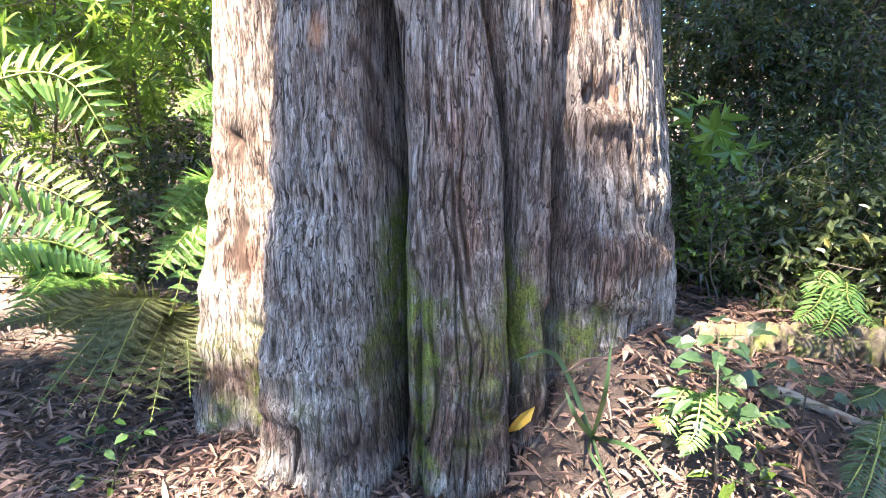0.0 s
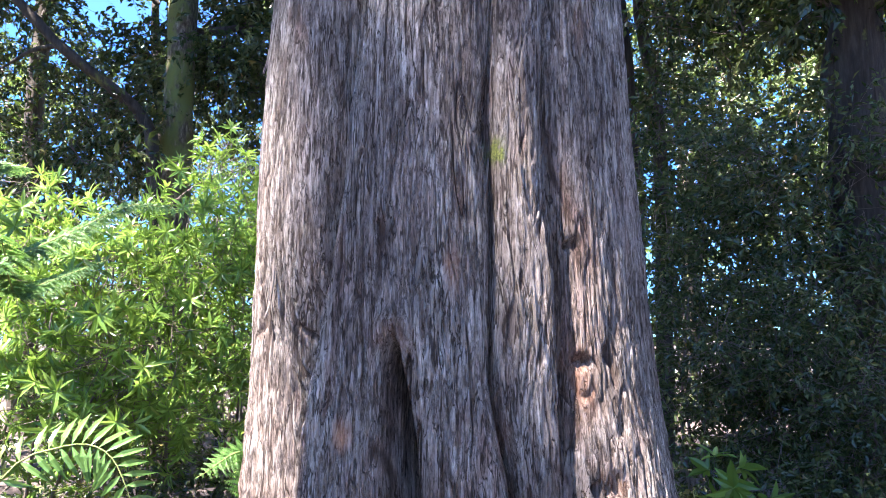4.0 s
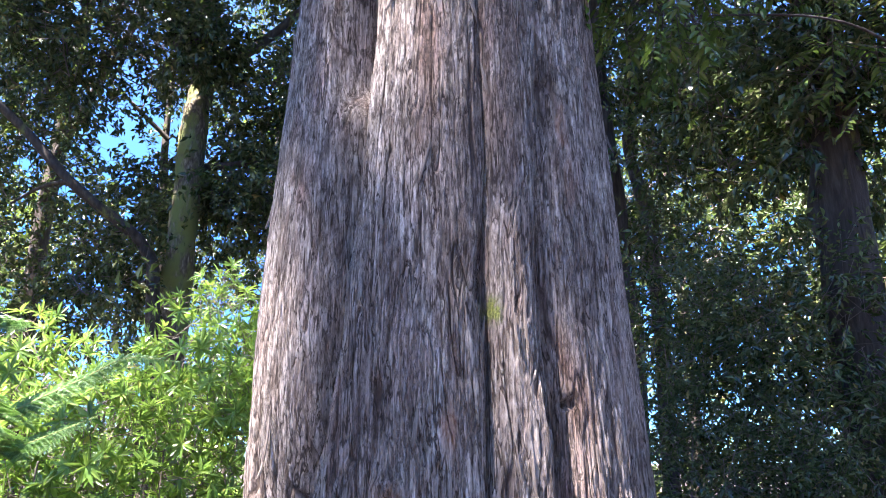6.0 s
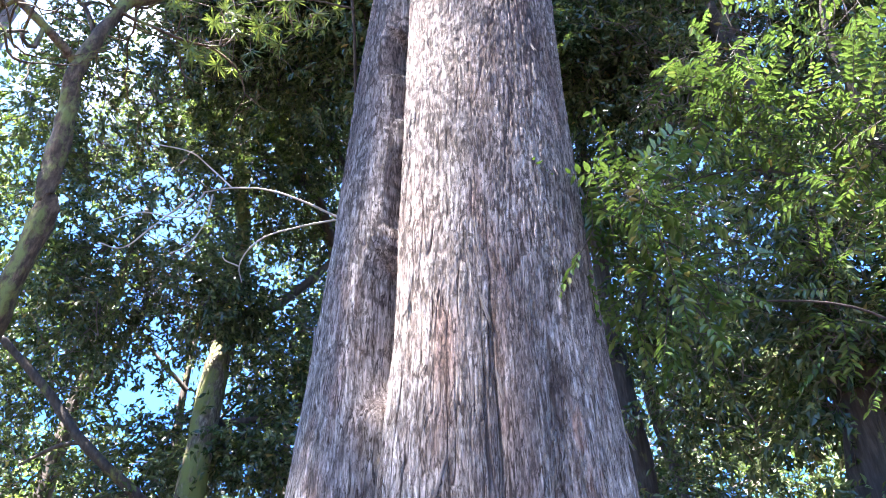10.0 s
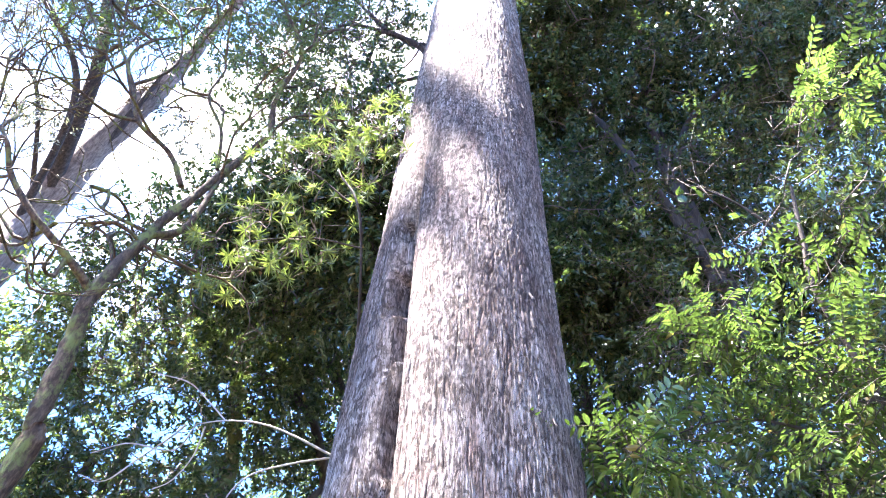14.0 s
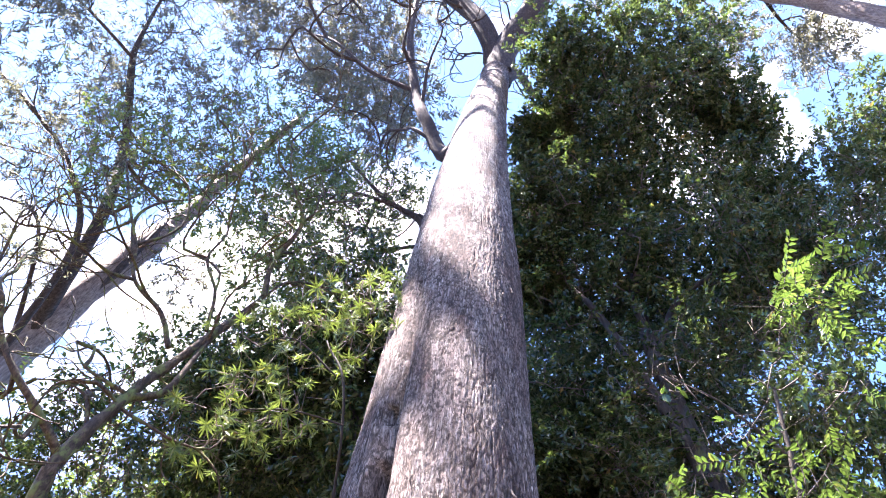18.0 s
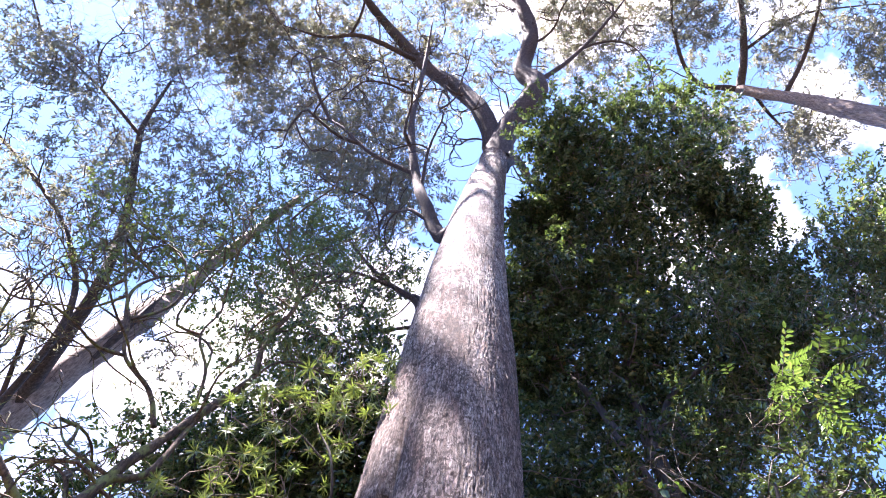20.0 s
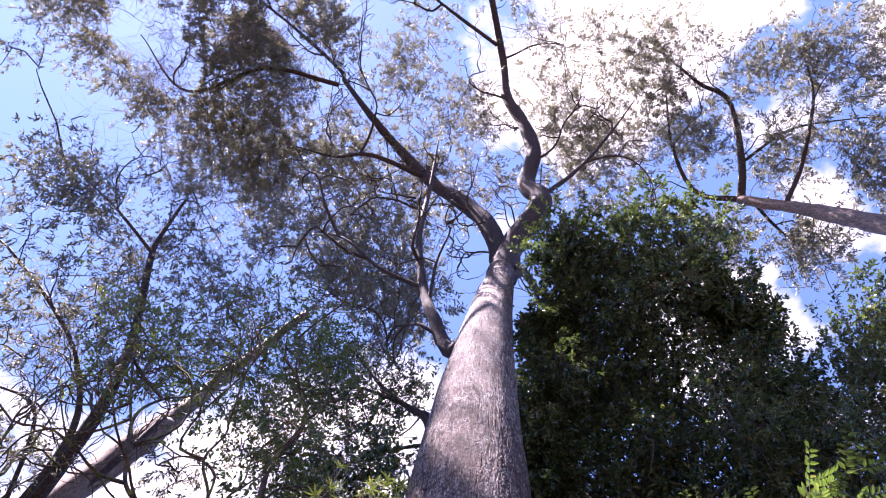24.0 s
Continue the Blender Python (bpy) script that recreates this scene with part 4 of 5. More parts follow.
make_tree("canopy_tree", "broad leafy tree with mid-green foliage behind the giant", [(-7.5, 11.5, -0.1), (-7.6, 11.4, 4), (-7.4, 11.2, 8), (-7.0, 11.0, 12)], 0.22, 0.08, DARK_BARK,
          [([(-7.4, 11.2, 7), (-6, 10.5, 9), (-4.8, 10, 10.5)], 0.09, 0.03)],
          [(-6.96, 7.51, 9.37, 1.6), (-7.26, 8.77, 7.43, 1.5), (-5.26, 7.79, 11.11, 1.7), (-5.49, 6.59, 9.8, 1.4), (-6.37, 6.71, 8.98, 1.3), (-4.33, 6.07, 10.22, 1.3), (-3.55, 6.81, 9.98, 1.3), (-2.67, 6.05, 10.27, 1.2), (-2.46, 7.55, 9.71, 1.2)],
          22, LEAF_MID, 0.5, 8, 17, 0.11, 0.048, seed=23, group="forest trees", join=0.02)

# leafy trees standing behind them
BACK = "leafy forest tree with small dark glossy leaves"
for k, (x, y, h, low, r) in enumerate([(-2.3, 10.6, 11.5, 3.0, 1.1), (-5.0, 10.4, 10.5, 2.5, 1.2), (-8.0, 9.2, 9.0, 2.2, 1.2), (-4.0, 13.5, 11.0, 2.5, 1.4), (-10.2, 7.2, 7.5, 2.0, 1.2)]):
    spread = np.random.default_rng(200 + k)
    lobes = [(x + spread.normal() * 1.1, y + spread.normal() * 0.8, low + (h - low) * (n + 0.5) / 11, r * spread.uniform(0.7, 1.15)) for n in range(11)]
    make_tree("leafy_tree", BACK, [(x, y, -0.1), (x + 0.15, y, h * 0.35), (x - 0.1, y + 0.1, h * 0.65), (x, y, h * 0.95)], 0.11, 0.03, DARK_BARK, [([(x, y, h * f), (x + a, y - 0.3, h * f + 0.6), (x + 2 * a, y - 0.4, h * f + 1.3)], 0.045, 0.015) for f, a in ((0.4, -0.7), (0.52, 0.7), (0.65, -0.6))],
              lobes, 8, LEAF_DARK, 0.44, 7, 13, 0.105, 0.048, seed=210 + k, group="forest trees", join=0.014, sides=8)

# slim dark trees seen past the giant's other edge
make_tree("slim_tree", "tall thin dark-barked forest tree", [(1.72, 7.6, -0.1), (1.8, 7.5, 3), (1.62, 7.28, 5.45), (1.62, 7.3, 6.65), (1.59, 7.18, 8.48), (1.6, 7.18, 9.63), (1.47, 6.98, 11.16)], 0.14, 0.06, DARK_BARK, [],
          [(2.31, 6.66, 9.25, 1.3), (2.62, 7.01, 8.05, 1.2), (2.02, 6.6, 10.71, 1.3), (3.1, 6.11, 9.47, 1.4), (1.97, 6.95, 11.1, 1.4), (2.96, 6.4, 11.26, 1.4), (2.36, 6.03, 12.87, 1.5), (2.41, 7.66, 6.33, 0.9), (1.74, 5.61, 14.34, 1.1), (1.76, 6.58, 12.64, 1), (1.8, 4.59, 15.84, 1.1), (1.69, 7.21, 10.27, 0.9), (1.95, 7.51, 8.45, 0.9), (1.8, 8.01, 7.89, 0.8)],
          26, LEAF_DARK, 0.45, 8, 17, 0.10, 0.046, seed=24, group="forest trees", join=0.014)
make_tree("slim_tree", "tall thin dark-barked forest tree", [(2.35, 8.6, -0.1), (2.4, 8.5, 4), (2.24, 8.61, 5.67), (2.34, 8.47, 6.81), (2.37, 8.39, 8.04)], 0.10, 0.05, DARK_BARK, [],
          [(2.99, 8.65, 6.34, 1), (3.39, 7.57, 6.92, 1.3), (2.53, 7.87, 5.84, 1.1), (2.55, 8.19, 3.53, 1.1), (2.41, 8.97, 4.68, 0.8), (3.9, 8.0, 5.9, 0.7)],
          24, LEAF_DARK, 0.42, 8, 17, 0.095, 0.044, seed=25, group="forest trees", join=0.012)
make_tree("rainforest_tree", "large dark rainforest tree with dense glossy crown", [(2.9, 5.0, -0.1), (2.88, 4.95, 1.5), (2.83, 4.85, 3.2), (2.9, 4.75, 5.2), (2.8, 4.6, 8), (2.75, 4.4, 11), (3.0, 3.9, 14)], 0.25, 0.07, DARK_BARK,
          [([(2.8, 4.6, 8), (2.19, 4.42, 10.86), (1.87, 4.45, 12.05)], 0.08, 0.03), ([(2.77, 4.45, 10), (3.22, 4.03, 10.91), (4.13, 3.73, 11.51)], 0.07, 0.03), ([(2.9, 4.8, 5), (3.6, 4.5, 6.3), (4.5, 4.2, 7)], 0.07, 0.03)],
          [(3.03, 1.22, 15.92, 1.3), (4.13, 1.31, 15.42, 1.4), (2.13, 1.98, 15.45, 0.9), (2.92, 2.54, 14.66, 1.4), (3.89, 2.52, 14.41, 1.5), (4.9, 2.3, 14.5, 0.6), (2.29, 3.57, 13.42, 1.2), (3.66, 3.56, 13.08, 1.4), (5.0, 3.3, 13.17, 0.8),
           (2.4, 4.48, 11.9, 1.2), (3.37, 4.32, 11.71, 1.3), (4.9, 4, 11.83, 1.1), (1.63, 5.58, 10.24, 1.1), (2.44, 5.18, 9.71, 1.1), (1.95, 5.72, 8.75, 1), (2, 1.31, 16.19, 0.6), (1.58, 2.9, 15.32, 0.55), (1.48, 3.83, 13.99, 0.55), (1.37, 4.52, 12.63, 0.6), (1.53, 4, 13.93, 0.6), (1.44, 4.7, 12.55, 0.7), (1.72, 3.11, 15.25, 0.6), (1.18, 5.7, 8.93, 0.5)],
          42, LEAF_DARK, 0.38, 9, 20, 0.10, 0.05, seed=26, join=0.018)
make_tree("rainforest_tree", "dark leafy tree with hanging branches", [(4.6, 4.4, -0.1), (4.6, 4.3, 3), (4.7, 4.2, 6), (4.8, 4.0, 9)], 0.16, 0.06, DARK_BARK,
          [([(4.6, 4.3, 4), (4.0, 3.9, 5), (3.4, 3.7, 5.6)], 0.05, 0.02)],
          [(2.64, 4.67, 5.92, 0.9), (2.95, 4.08, 5.56, 0.9), (2.68, 4.86, 4.67, 0.9), (2.9, 4.17, 4.54, 0.8), (2.83, 6.32, 5.25, 0.7), (2.96, 5.01, 4.06, 0.7), (2.38, 6.22, 4.58, 0.8), (4.8, 3.4, 12.08, 0.8), (7.0, 2.2, 13.9, 0.9), (7.3, 2.6, 12.9, 0.9), (5.15, 3.74, 10.62, 1.2), (6.35, 3.04, 12.66, 1.2), (5.85, 3.52, 11.53, 1.2), (6.6, 2.62, 12.62, 1), (3.8, 3.44, 11.42, 1.3), (4.98, 3.63, 10.79, 1.2), (2.51, 4.97, 7.21, 0.8), (3.36, 4.07, 6.07, 0.8), (3.77, 4.58, 8.27, 0.9), (4.08, 5.21, 7.59, 0.9), (4.15, 3.84, 7.9, 0.8), (3.01, 4.9, 7.7, 0.8), (3.35, 4.4, 9.87, 0.9), (2.85, 4.92, 9.08, 0.9), (4.12, 3.98, 10.39, 0.9), (2.44, 5.08, 8.44, 0.8)],
          28, LEAF_DARK, 0.38, 8, 17, 0.09, 0.042, seed=27, group="forest trees", join=0.012)

# small tree with pinnate sprays in the sun
make_tree("young_tree", "young tree with bright yellow-green feathery sprays", [(2.5, 2.7, -0.1), (2.5, 2.75, 1.5), (2.4, 2.75, 3), (2.11, 2.38, 4.86), (2.13, 2.22, 5.41), (2.19, 2.11, 5.84)], 0.035, 0.01, DARK_BARK,
          [([(2.02, 2.35, 4.64), (1.7, 2.48, 4.7), (1.46, 2.57, 4.89)], 0.012, 0.004), ([(2.4, 2.75, 3.0), (1.7, 2.4, 3.3), (0.83, 2.21, 3.25)], 0.009, 0.003), ([(2.08, 2.22, 5.29), (1.77, 2.11, 5.66), (1.47, 2.09, 5.91)], 0.012, 0.004), ([(1.98, 2.56, 4.12), (1.52, 2.72, 4.41), (1.05, 3.17, 4.57)], 0.01, 0.003)],
          [(0.72, 1.97, 3.54, 0.12), (0.79, 2.08, 3.37, 0.12), (0.83, 2.21, 3.25, 0.12), (0.65, 1.9, 3.56, 0.12), (0.69, 1.95, 3.64, 0.12), (1.21, 3.18, 3.75, 0.25), (1.56, 2.48, 4.61, 0.25), (1.91, 2.3, 4.43, 0.3), (1.95, 2.32, 4.06, 0.3), (1.86, 2.77, 4.28, 0.25), (2.02, 2.96, 3.91, 0.25), (2.08, 2.9, 3.52, 0.3), (1.46, 2.67, 4.63, 0.2),
           (2.15, 1.39, 5.51, 0.28), (1.95, 1.62, 5.49, 0.25), (1.39, 1.83, 5.49, 0.14), (1.74, 2.08, 5.17, 0.25), (1.99, 2.08, 4.9, 0.3), (1.53, 2.45, 4.67, 0.22), (1.73, 2.56, 4.28, 0.28), (2.03, 2.27, 4.39, 0.3), (1.4, 2.37, 4.82, 0.16), (2.16, 1.72, 5.19, 0.28), (2.54, 1.51, 5.97, 0.3)],
          4, LEAF_BRIGHT, 0.25, 6, 13, 0.060, 0.023, 0.25, "pinnate", 28, "full", 0.005, 8, limb_bark=DARK_BARK)

# whorl-leaved small tree beside the trunk
whorl = make_tree("whorl_tree", "small tree with yellow-green whorls of strap leaves", [(-0.62, 3.5, -0.1), (-0.62, 3.5, 2), (-0.7, 3.3, 4), (-0.64, 2.21, 5.52), (-0.86, 2.06, 6.16)], 0.018, 0.007, DARK_BARK,
          [([(-0.62, 2.21, 5.4), (-0.99, 2.16, 5.47), (-1.46, 2.22, 5.51)], 0.007, 0.003), ([(-0.75, 2.17, 5.88), (-1.09, 2.03, 6.12), (-1.41, 2.16, 6.19)], 0.007, 0.003)],
          [(-0.82, 1.9, 6.37, 0.32), (-1.13, 2.06, 6.1, 0.3), (-0.6, 1.97, 6.15, 0.25), (-1.45, 2.22, 5.77, 0.3), (-0.49, 1.83, 6.46, 0.22), (-1.04, 2.3, 5.6, 0.25), (-1.56, 2.41, 5.46, 0.25)],
          8, LEAF_YELLOW, 0.17, 3, 16, 0.085, 0.0115, 0.2, "whorl", 29, "full", 0.004, 8)

TWIGS = [([(-0.68, 2.68, 4.16), (-0.9, 2.57, 4.22), (-1.08, 2.53, 4.27), (-1.25, 2.48, 4.25), (-1.4, 2.48, 4.23)], 0.0065),
         ([(-0.68, 2.68, 4.16), (-0.82, 2.67, 4.13), (-0.98, 2.7, 4.12), (-1.1, 2.69, 4.07), (-1.19, 2.71, 4.0), (-1.24, 2.75, 3.92), (-1.23, 2.8, 3.85)], 0.0065),
         ([(-1.45, 2.47, 4.22), (-1.52, 2.49, 4.15), (-1.68, 2.55, 4.06), (-1.81, 2.56, 3.94), (-1.94, 2.53, 3.96)], 0.0055),
         ([(-1.4, 2.48, 4.23), (-1.5, 2.54, 4.11), (-1.72, 2.48, 4.11), (-1.87, 2.45, 4.03)], 0.0045),
         ([(-1.36, 2.5, 4.23), (-1.39, 2.55, 4.08), (-1.48, 2.6, 3.97), (-1.56, 2.59, 3.91)], 0.0045),
         ([(-1.25, 2.48, 4.25), (-1.38, 2.44, 4.37), (-1.47, 2.35, 4.41), (-1.68, 2.32, 4.46)], 0.0045),
         ([(-1.24, 2.75, 3.92), (-1.3, 2.71, 3.93), (-1.32, 2.69, 3.95)], 0.004)]
for points, thick in TWIGS:
    bag = Bag()
    tube(bag, points, thick, 0.003, 6, 24, 0.2, 3)
    part("dead_branch", bag, DEAD_TWIG, whorl, "bare bleached dead branch")

# slender mossy tree whose bare branches cross the sky
make_tree("slender_tree", "slender mossy tree with twisting bare branches, few leaves", [(-2.35, 2.35, -0.1), (-2.4, 2.4, 1.6), (-2.04, 2.2, 3.66), (-2.04, 2.16, 4), (-2.08, 2.14, 4.5), (-2.09, 2.08, 4.85), (-2.05, 2.16, 5.52), (-1.97, 2.26, 6.15), (-1.71, 2.44, 7.48)], 0.062, 0.028, BROWN_MOSSY,
          [([(-2.09, 2.08, 4.85), (-2.23, 1.9, 4.97), (-2.44, 1.72, 5.14), (-2.63, 1.58, 5.36), (-2.69, 1.44, 5.53), (-2.79, 1.43, 5.59)], 0.028, 0.012),
           ([(-2.04, 2.16, 5.53), (-1.9, 2.27, 5.79), (-1.88, 2.33, 6.52), (-1.82, 2.41, 7.11)], 0.03, 0.015),
           ([(-1.99, 2.12, 6.09), (-2.13, 1.99, 6.35), (-2.39, 1.82, 6.55), (-2.52, 1.68, 6.91), (-2.69, 1.48, 7.25), (-2.88, 1.25, 7.69)], 0.022, 0.008),
           ([(-1.93, 2.3, 6.64), (-1.98, 2.16, 7.05), (-2.15, 2.01, 7.41), (-2.12, 1.91, 7.92), (-2.53, 1.61, 8.31)], 0.018, 0.006),
           ([(-1.71, 2.42, 7.49), (-1.74, 2.29, 8), (-1.59, 2.13, 8.66), (-1.83, 1.83, 9.24), (-1.93, 1.57, 9.82)], 0.03, 0.01),
           ([(-1.59, 2.13, 8.66), (-1.44, 2.07, 9.04), (-1.55, 1.86, 9.51)], 0.012, 0.005),
           ([(-2.09, 2.12, 5.11), (-2.21, 2.05, 5.37), (-2.37, 1.99, 5.44), (-2.6, 2.03, 5.52)], 0.012, 0.005),
           ([(-2.05, 2.13, 5.54), (-2.37, 2.03, 5.68), (-2.57, 2.02, 5.96)], 0.014, 0.005),
           ([(-2.47, 1.81, 6.72), (-2.73, 1.66, 7.38), (-2.7, 1.67, 7.86), (-2.63, 1.83, 8.52), (-2.55, 1.74, 9.48)], 0.018, 0.006)],
          [(-2.59, 1.66, 11.21, 0.7), (-2.91, 1.83, 10.53, 0.7), (-2.05, 1.97, 11.27, 0.7), (-3.17, 1.75, 9.9, 0.7), (-2.2, 2.18, 10.1, 0.6), (-3.62, 1.86, 9.67, 0.6), (-4.16, 1.49, 8.91, 0.6), (-1.95, 2.56, 8.34, 0.45), (-2.17, 2.05, 9.07, 0.6), (-2.77, 1.84, 8.36, 0.5), (-3.55, 1.64, 8.04, 0.4), (-1.66, 2.32, 10.18, 0.5)],
          10, LEAF_MID, 0.36, 7, 16, 0.065, 0.026, 0.3, seed=30, join=0.009, bare=1.5, limb_bark=BROWN_MOSSY, rough=0.32)

make_tree("twiggy_tree", "scraggy tree with broken dead limbs and dark leaves", [(-1.3, 5.6, -0.1), (-1.3, 5.5, 5), (-1.1, 5.2, 9), (-0.57, 4.16, 13.39), (-1.03, 4.15, 14.44), (-1.71, 4.08, 15.45)], 0.09, 0.03, BACKLIT_BARK,
          [([(-0.57, 4.16, 13.39), (-0.77, 4.07, 13.95), (-1.37, 3.97, 14.57), (-1.77, 3.77, 15.02)], 0.07, 0.04), ([(-1.61, 4.01, 14.74), (-1.76, 4.4, 14.36), (-2.06, 4.6, 14.23)], 0.04, 0.015), ([(-0.58, 4.14, 12.85), (-1.25, 4.32, 12.93), (-1.82, 4.67, 12.92)], 0.04, 0.015), ([(-1.13, 4.02, 14.37), (-2.19, 3.93, 14.9), (-2.89, 4.37, 15.03)], 0.04, 0.015), ([(-1.77, 3.77, 15.02), (-2.4, 3.57, 16.04), (-2.97, 3.86, 16.48)], 0.03, 0.012)],
          [(-2.79, 4.65, 14.49, 0.8), (-1.89, 4.29, 14.26, 0.8), (-3.29, 4.67, 13.23, 0.9), (-1.34, 4.08, 14.95, 0.6), (-4.28, 4.37, 14.74, 0.8), (-2.64, 3.86, 15.9, 0.6), (-2.58, 4.83, 12.77, 0.8), (-1.26, 4.41, 12.65, 0.7)],
          18, LEAF_DARK, 0.4, 6, 14, 0.10, 0.04, seed=33, join=0.016, bare=2.0, limb_bark=BACKLIT_BARK)

# tall gums
make_tree("pale_gum", "tall pale smooth-barked gum with an open crown", [(-7.95, 6.3, -0.1), (-7.95, 6.3, 6), (-7.89, 6.24, 11.19), (-7.48, 5.94, 13.09), (-6.74, 5.56, 16.18), (-6.66, 5.54, 16.79), (-6.16, 5.21, 19.94), (-5.2, 4.56, 23.63)], 0.50, 0.10, PALE_BARK,
          [([(-7.62, 6.05, 12.4), (-6.88, 4.42, 14.16), (-7.35, 3.62, 16.54), (-7.76, 2.15, 18.37), (-7.8, 1.68, 18.98), (-7.85, 0.87, 20.69)], 0.15, 0.04),
           ([(-7.7, 2.02, 18.42), (-8.88, 1.05, 19.08), (-10, 0.3, 19.67)], 0.05, 0.02), ([(-7.85, 6.2, 11.4), (-6.99, 4.58, 13.4), (-7.8, 3.64, 15.11), (-8.81, 2.71, 15.95), (-10.06, 1.66, 16.54)], 0.08, 0.03),
           ([(-7.7, 6.1, 12.0), (-7.75, 4.3, 13.67), (-8.96, 3.91, 14.26)], 0.05, 0.02), ([(-7.8, 6.15, 11.7), (-6.97, 5.69, 14.18), (-6.6, 5.31, 16.35)], 0.12, 0.06)],
          [(-8.87, 0.52, 19.69, 1.4), (-7.97, 0.21, 20.67, 1.2), (-9.87, 0.55, 19.15, 1.3), (-7.46, 1.87, 19.65, 1), (-8.64, 2.22, 18.49, 1), (-9.06, 3.04, 16.32, 1.1), (-6.35, 2.04, 21.66, 1), (-10.56, -0.09, 18.76, 1.2), (-11.03, 0.08, 18.45, 1.4), (-13.36, -3.56, 21.51, 1.6), (-7.77, 5.21, 13.24, 0.8), (-5.76, 5.99, 15.21, 0.8), (-4.15, 3.29, 22.04, 1), (-6.11, 3.42, 18.26, 1.1),
           (-8.73, -0.66, 16.96, 0.8), (-7.75, -0.44, 18.05, 0.8), (-7.2, 0.48, 18.27, 0.8), (-8.26, 0.45, 17.19, 0.8), (-8.68, 0.3, 16.38, 0.8), (-6.51, 2.02, 17.84, 0.8), (-8.82, 1.86, 15.51, 0.8), (-7.69, 2.14, 16.71, 0.8), (-6.49, 3.07, 16.52, 0.8), (-7.73, 2.84, 15.37, 0.8), (-8.16, 3.28, 14.37, 0.8), (-5.19, 2.89, 17.08, 0.8), (-6.29, 3.54, 14.77, 0.8)],
          9, LEAF_GUM, 0.5, 7, 20, 0.13, 0.036, 0.7, seed=31, join=0.024, bare=2.4, limb_bark=BACKLIT_BARK)
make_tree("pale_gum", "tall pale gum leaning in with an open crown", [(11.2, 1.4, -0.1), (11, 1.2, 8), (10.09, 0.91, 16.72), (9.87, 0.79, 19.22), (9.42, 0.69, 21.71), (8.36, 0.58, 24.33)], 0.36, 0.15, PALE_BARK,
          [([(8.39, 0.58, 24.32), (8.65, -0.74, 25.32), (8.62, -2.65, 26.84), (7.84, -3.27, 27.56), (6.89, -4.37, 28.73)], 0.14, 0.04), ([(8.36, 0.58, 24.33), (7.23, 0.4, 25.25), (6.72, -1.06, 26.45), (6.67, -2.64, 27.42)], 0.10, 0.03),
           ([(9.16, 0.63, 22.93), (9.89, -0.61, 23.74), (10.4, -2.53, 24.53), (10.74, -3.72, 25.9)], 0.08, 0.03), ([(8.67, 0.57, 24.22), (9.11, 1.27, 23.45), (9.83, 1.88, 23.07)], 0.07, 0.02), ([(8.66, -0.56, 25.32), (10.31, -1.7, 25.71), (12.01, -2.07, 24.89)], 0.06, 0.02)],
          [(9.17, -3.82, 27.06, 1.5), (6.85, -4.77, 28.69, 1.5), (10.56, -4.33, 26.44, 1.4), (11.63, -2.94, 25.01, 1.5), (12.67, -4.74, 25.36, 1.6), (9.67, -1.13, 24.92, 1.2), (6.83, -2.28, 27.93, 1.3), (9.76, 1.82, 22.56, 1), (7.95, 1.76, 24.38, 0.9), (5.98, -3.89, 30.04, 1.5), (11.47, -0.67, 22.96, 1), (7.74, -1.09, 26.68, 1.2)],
          22, LEAF_GUM, 0.6, 8, 22, 0.16, 0.042, 0.7, seed=32, join=0.026, bare=2.8, limb_bark=BACKLIT_BARK)

# forest behind, on all sides
def far_tree(x, y, h, r, n, leaf, seed):
    rng = np.random.default_rng(seed)
    blobs = [(x + rng.normal() * r * 0.6, y + rng.normal() * r * 0.6, h * rng.uniform(0.35, 0.95), r * rng.uniform(0.45, 0.75)) for _ in range(n)]
    make_tree("forest_tree", "leafy dark-green forest tree among its neighbours", [(x, y, -0.3), (x + 0.2, y, h * 0.4), (x - 0.1, y + 0.1, h * 0.85)], 0.02 * h, 0.05, DARK_BARK, [], blobs, 16, leaf, 0.75, 7, 9, 0.19, 0.075, seed=seed, group="forest trees", join=0.03, sides=8)


# Those at y under -8 are unseen: added to close and shade the woods.
for k, (x, y, h, r) in enumerate([(-13, 15, 8, 2.6), (-8, 18, 8, 2.8), (-2, 17, 12, 3.2), (3, 15, 12, 3), (8, 14, 9, 2.8), (12, 9, 13, 3), (14, 2, 12, 3), (-15, 8, 11, 3), (-17, 0, 12, 3),
                                  (6, 20, 13, 3.2), (-10, -9, 13, 3), (0, -14, 13, 3.4), (9, -9, 13, 3), (-20, 20, 14, 4), (18, 18, 14, 4), (0, 26, 15, 4), (8.5, 7, 9, 2.2), (7.2, 12.0, 7.5, 2.2)]):
    far_tree(x, y, h, r, 8, LEAF_DARK if k % 2 or x > 0 else LEAF_MID, 100 + k)


def undergrowth():
    """A ring of bushes that closes the forest floor."""
    rng = np.random.default_rng(5)
    b, w = Bag(), Bag()
    a = rng.uniform(0, 2 * np.pi, 420)
    d = rng.uniform(6.5, 19, 420)
    c = np.stack([d * np.sin(a), 1 + d * np.cos(a), rng.uniform(0.2, 2.6, 420)], -1)
    foliage(rng, b, None, c, 0.9, 9, 16, 0.15, 0.06)
    tagged(part("undergrowth", b, LEAF_DARK, smooth=False), "dense dark undergrowth closing the forest floor", "bushes", kind="stuff")


def far_woods():
    """The forest going on beyond the nearer trees."""
    rng = np.random.default_rng(6)
    b = Bag()
    n = 900
    a, d = rng.uniform(0, 2 * np.pi, n), rng.uniform(20, 34, n)
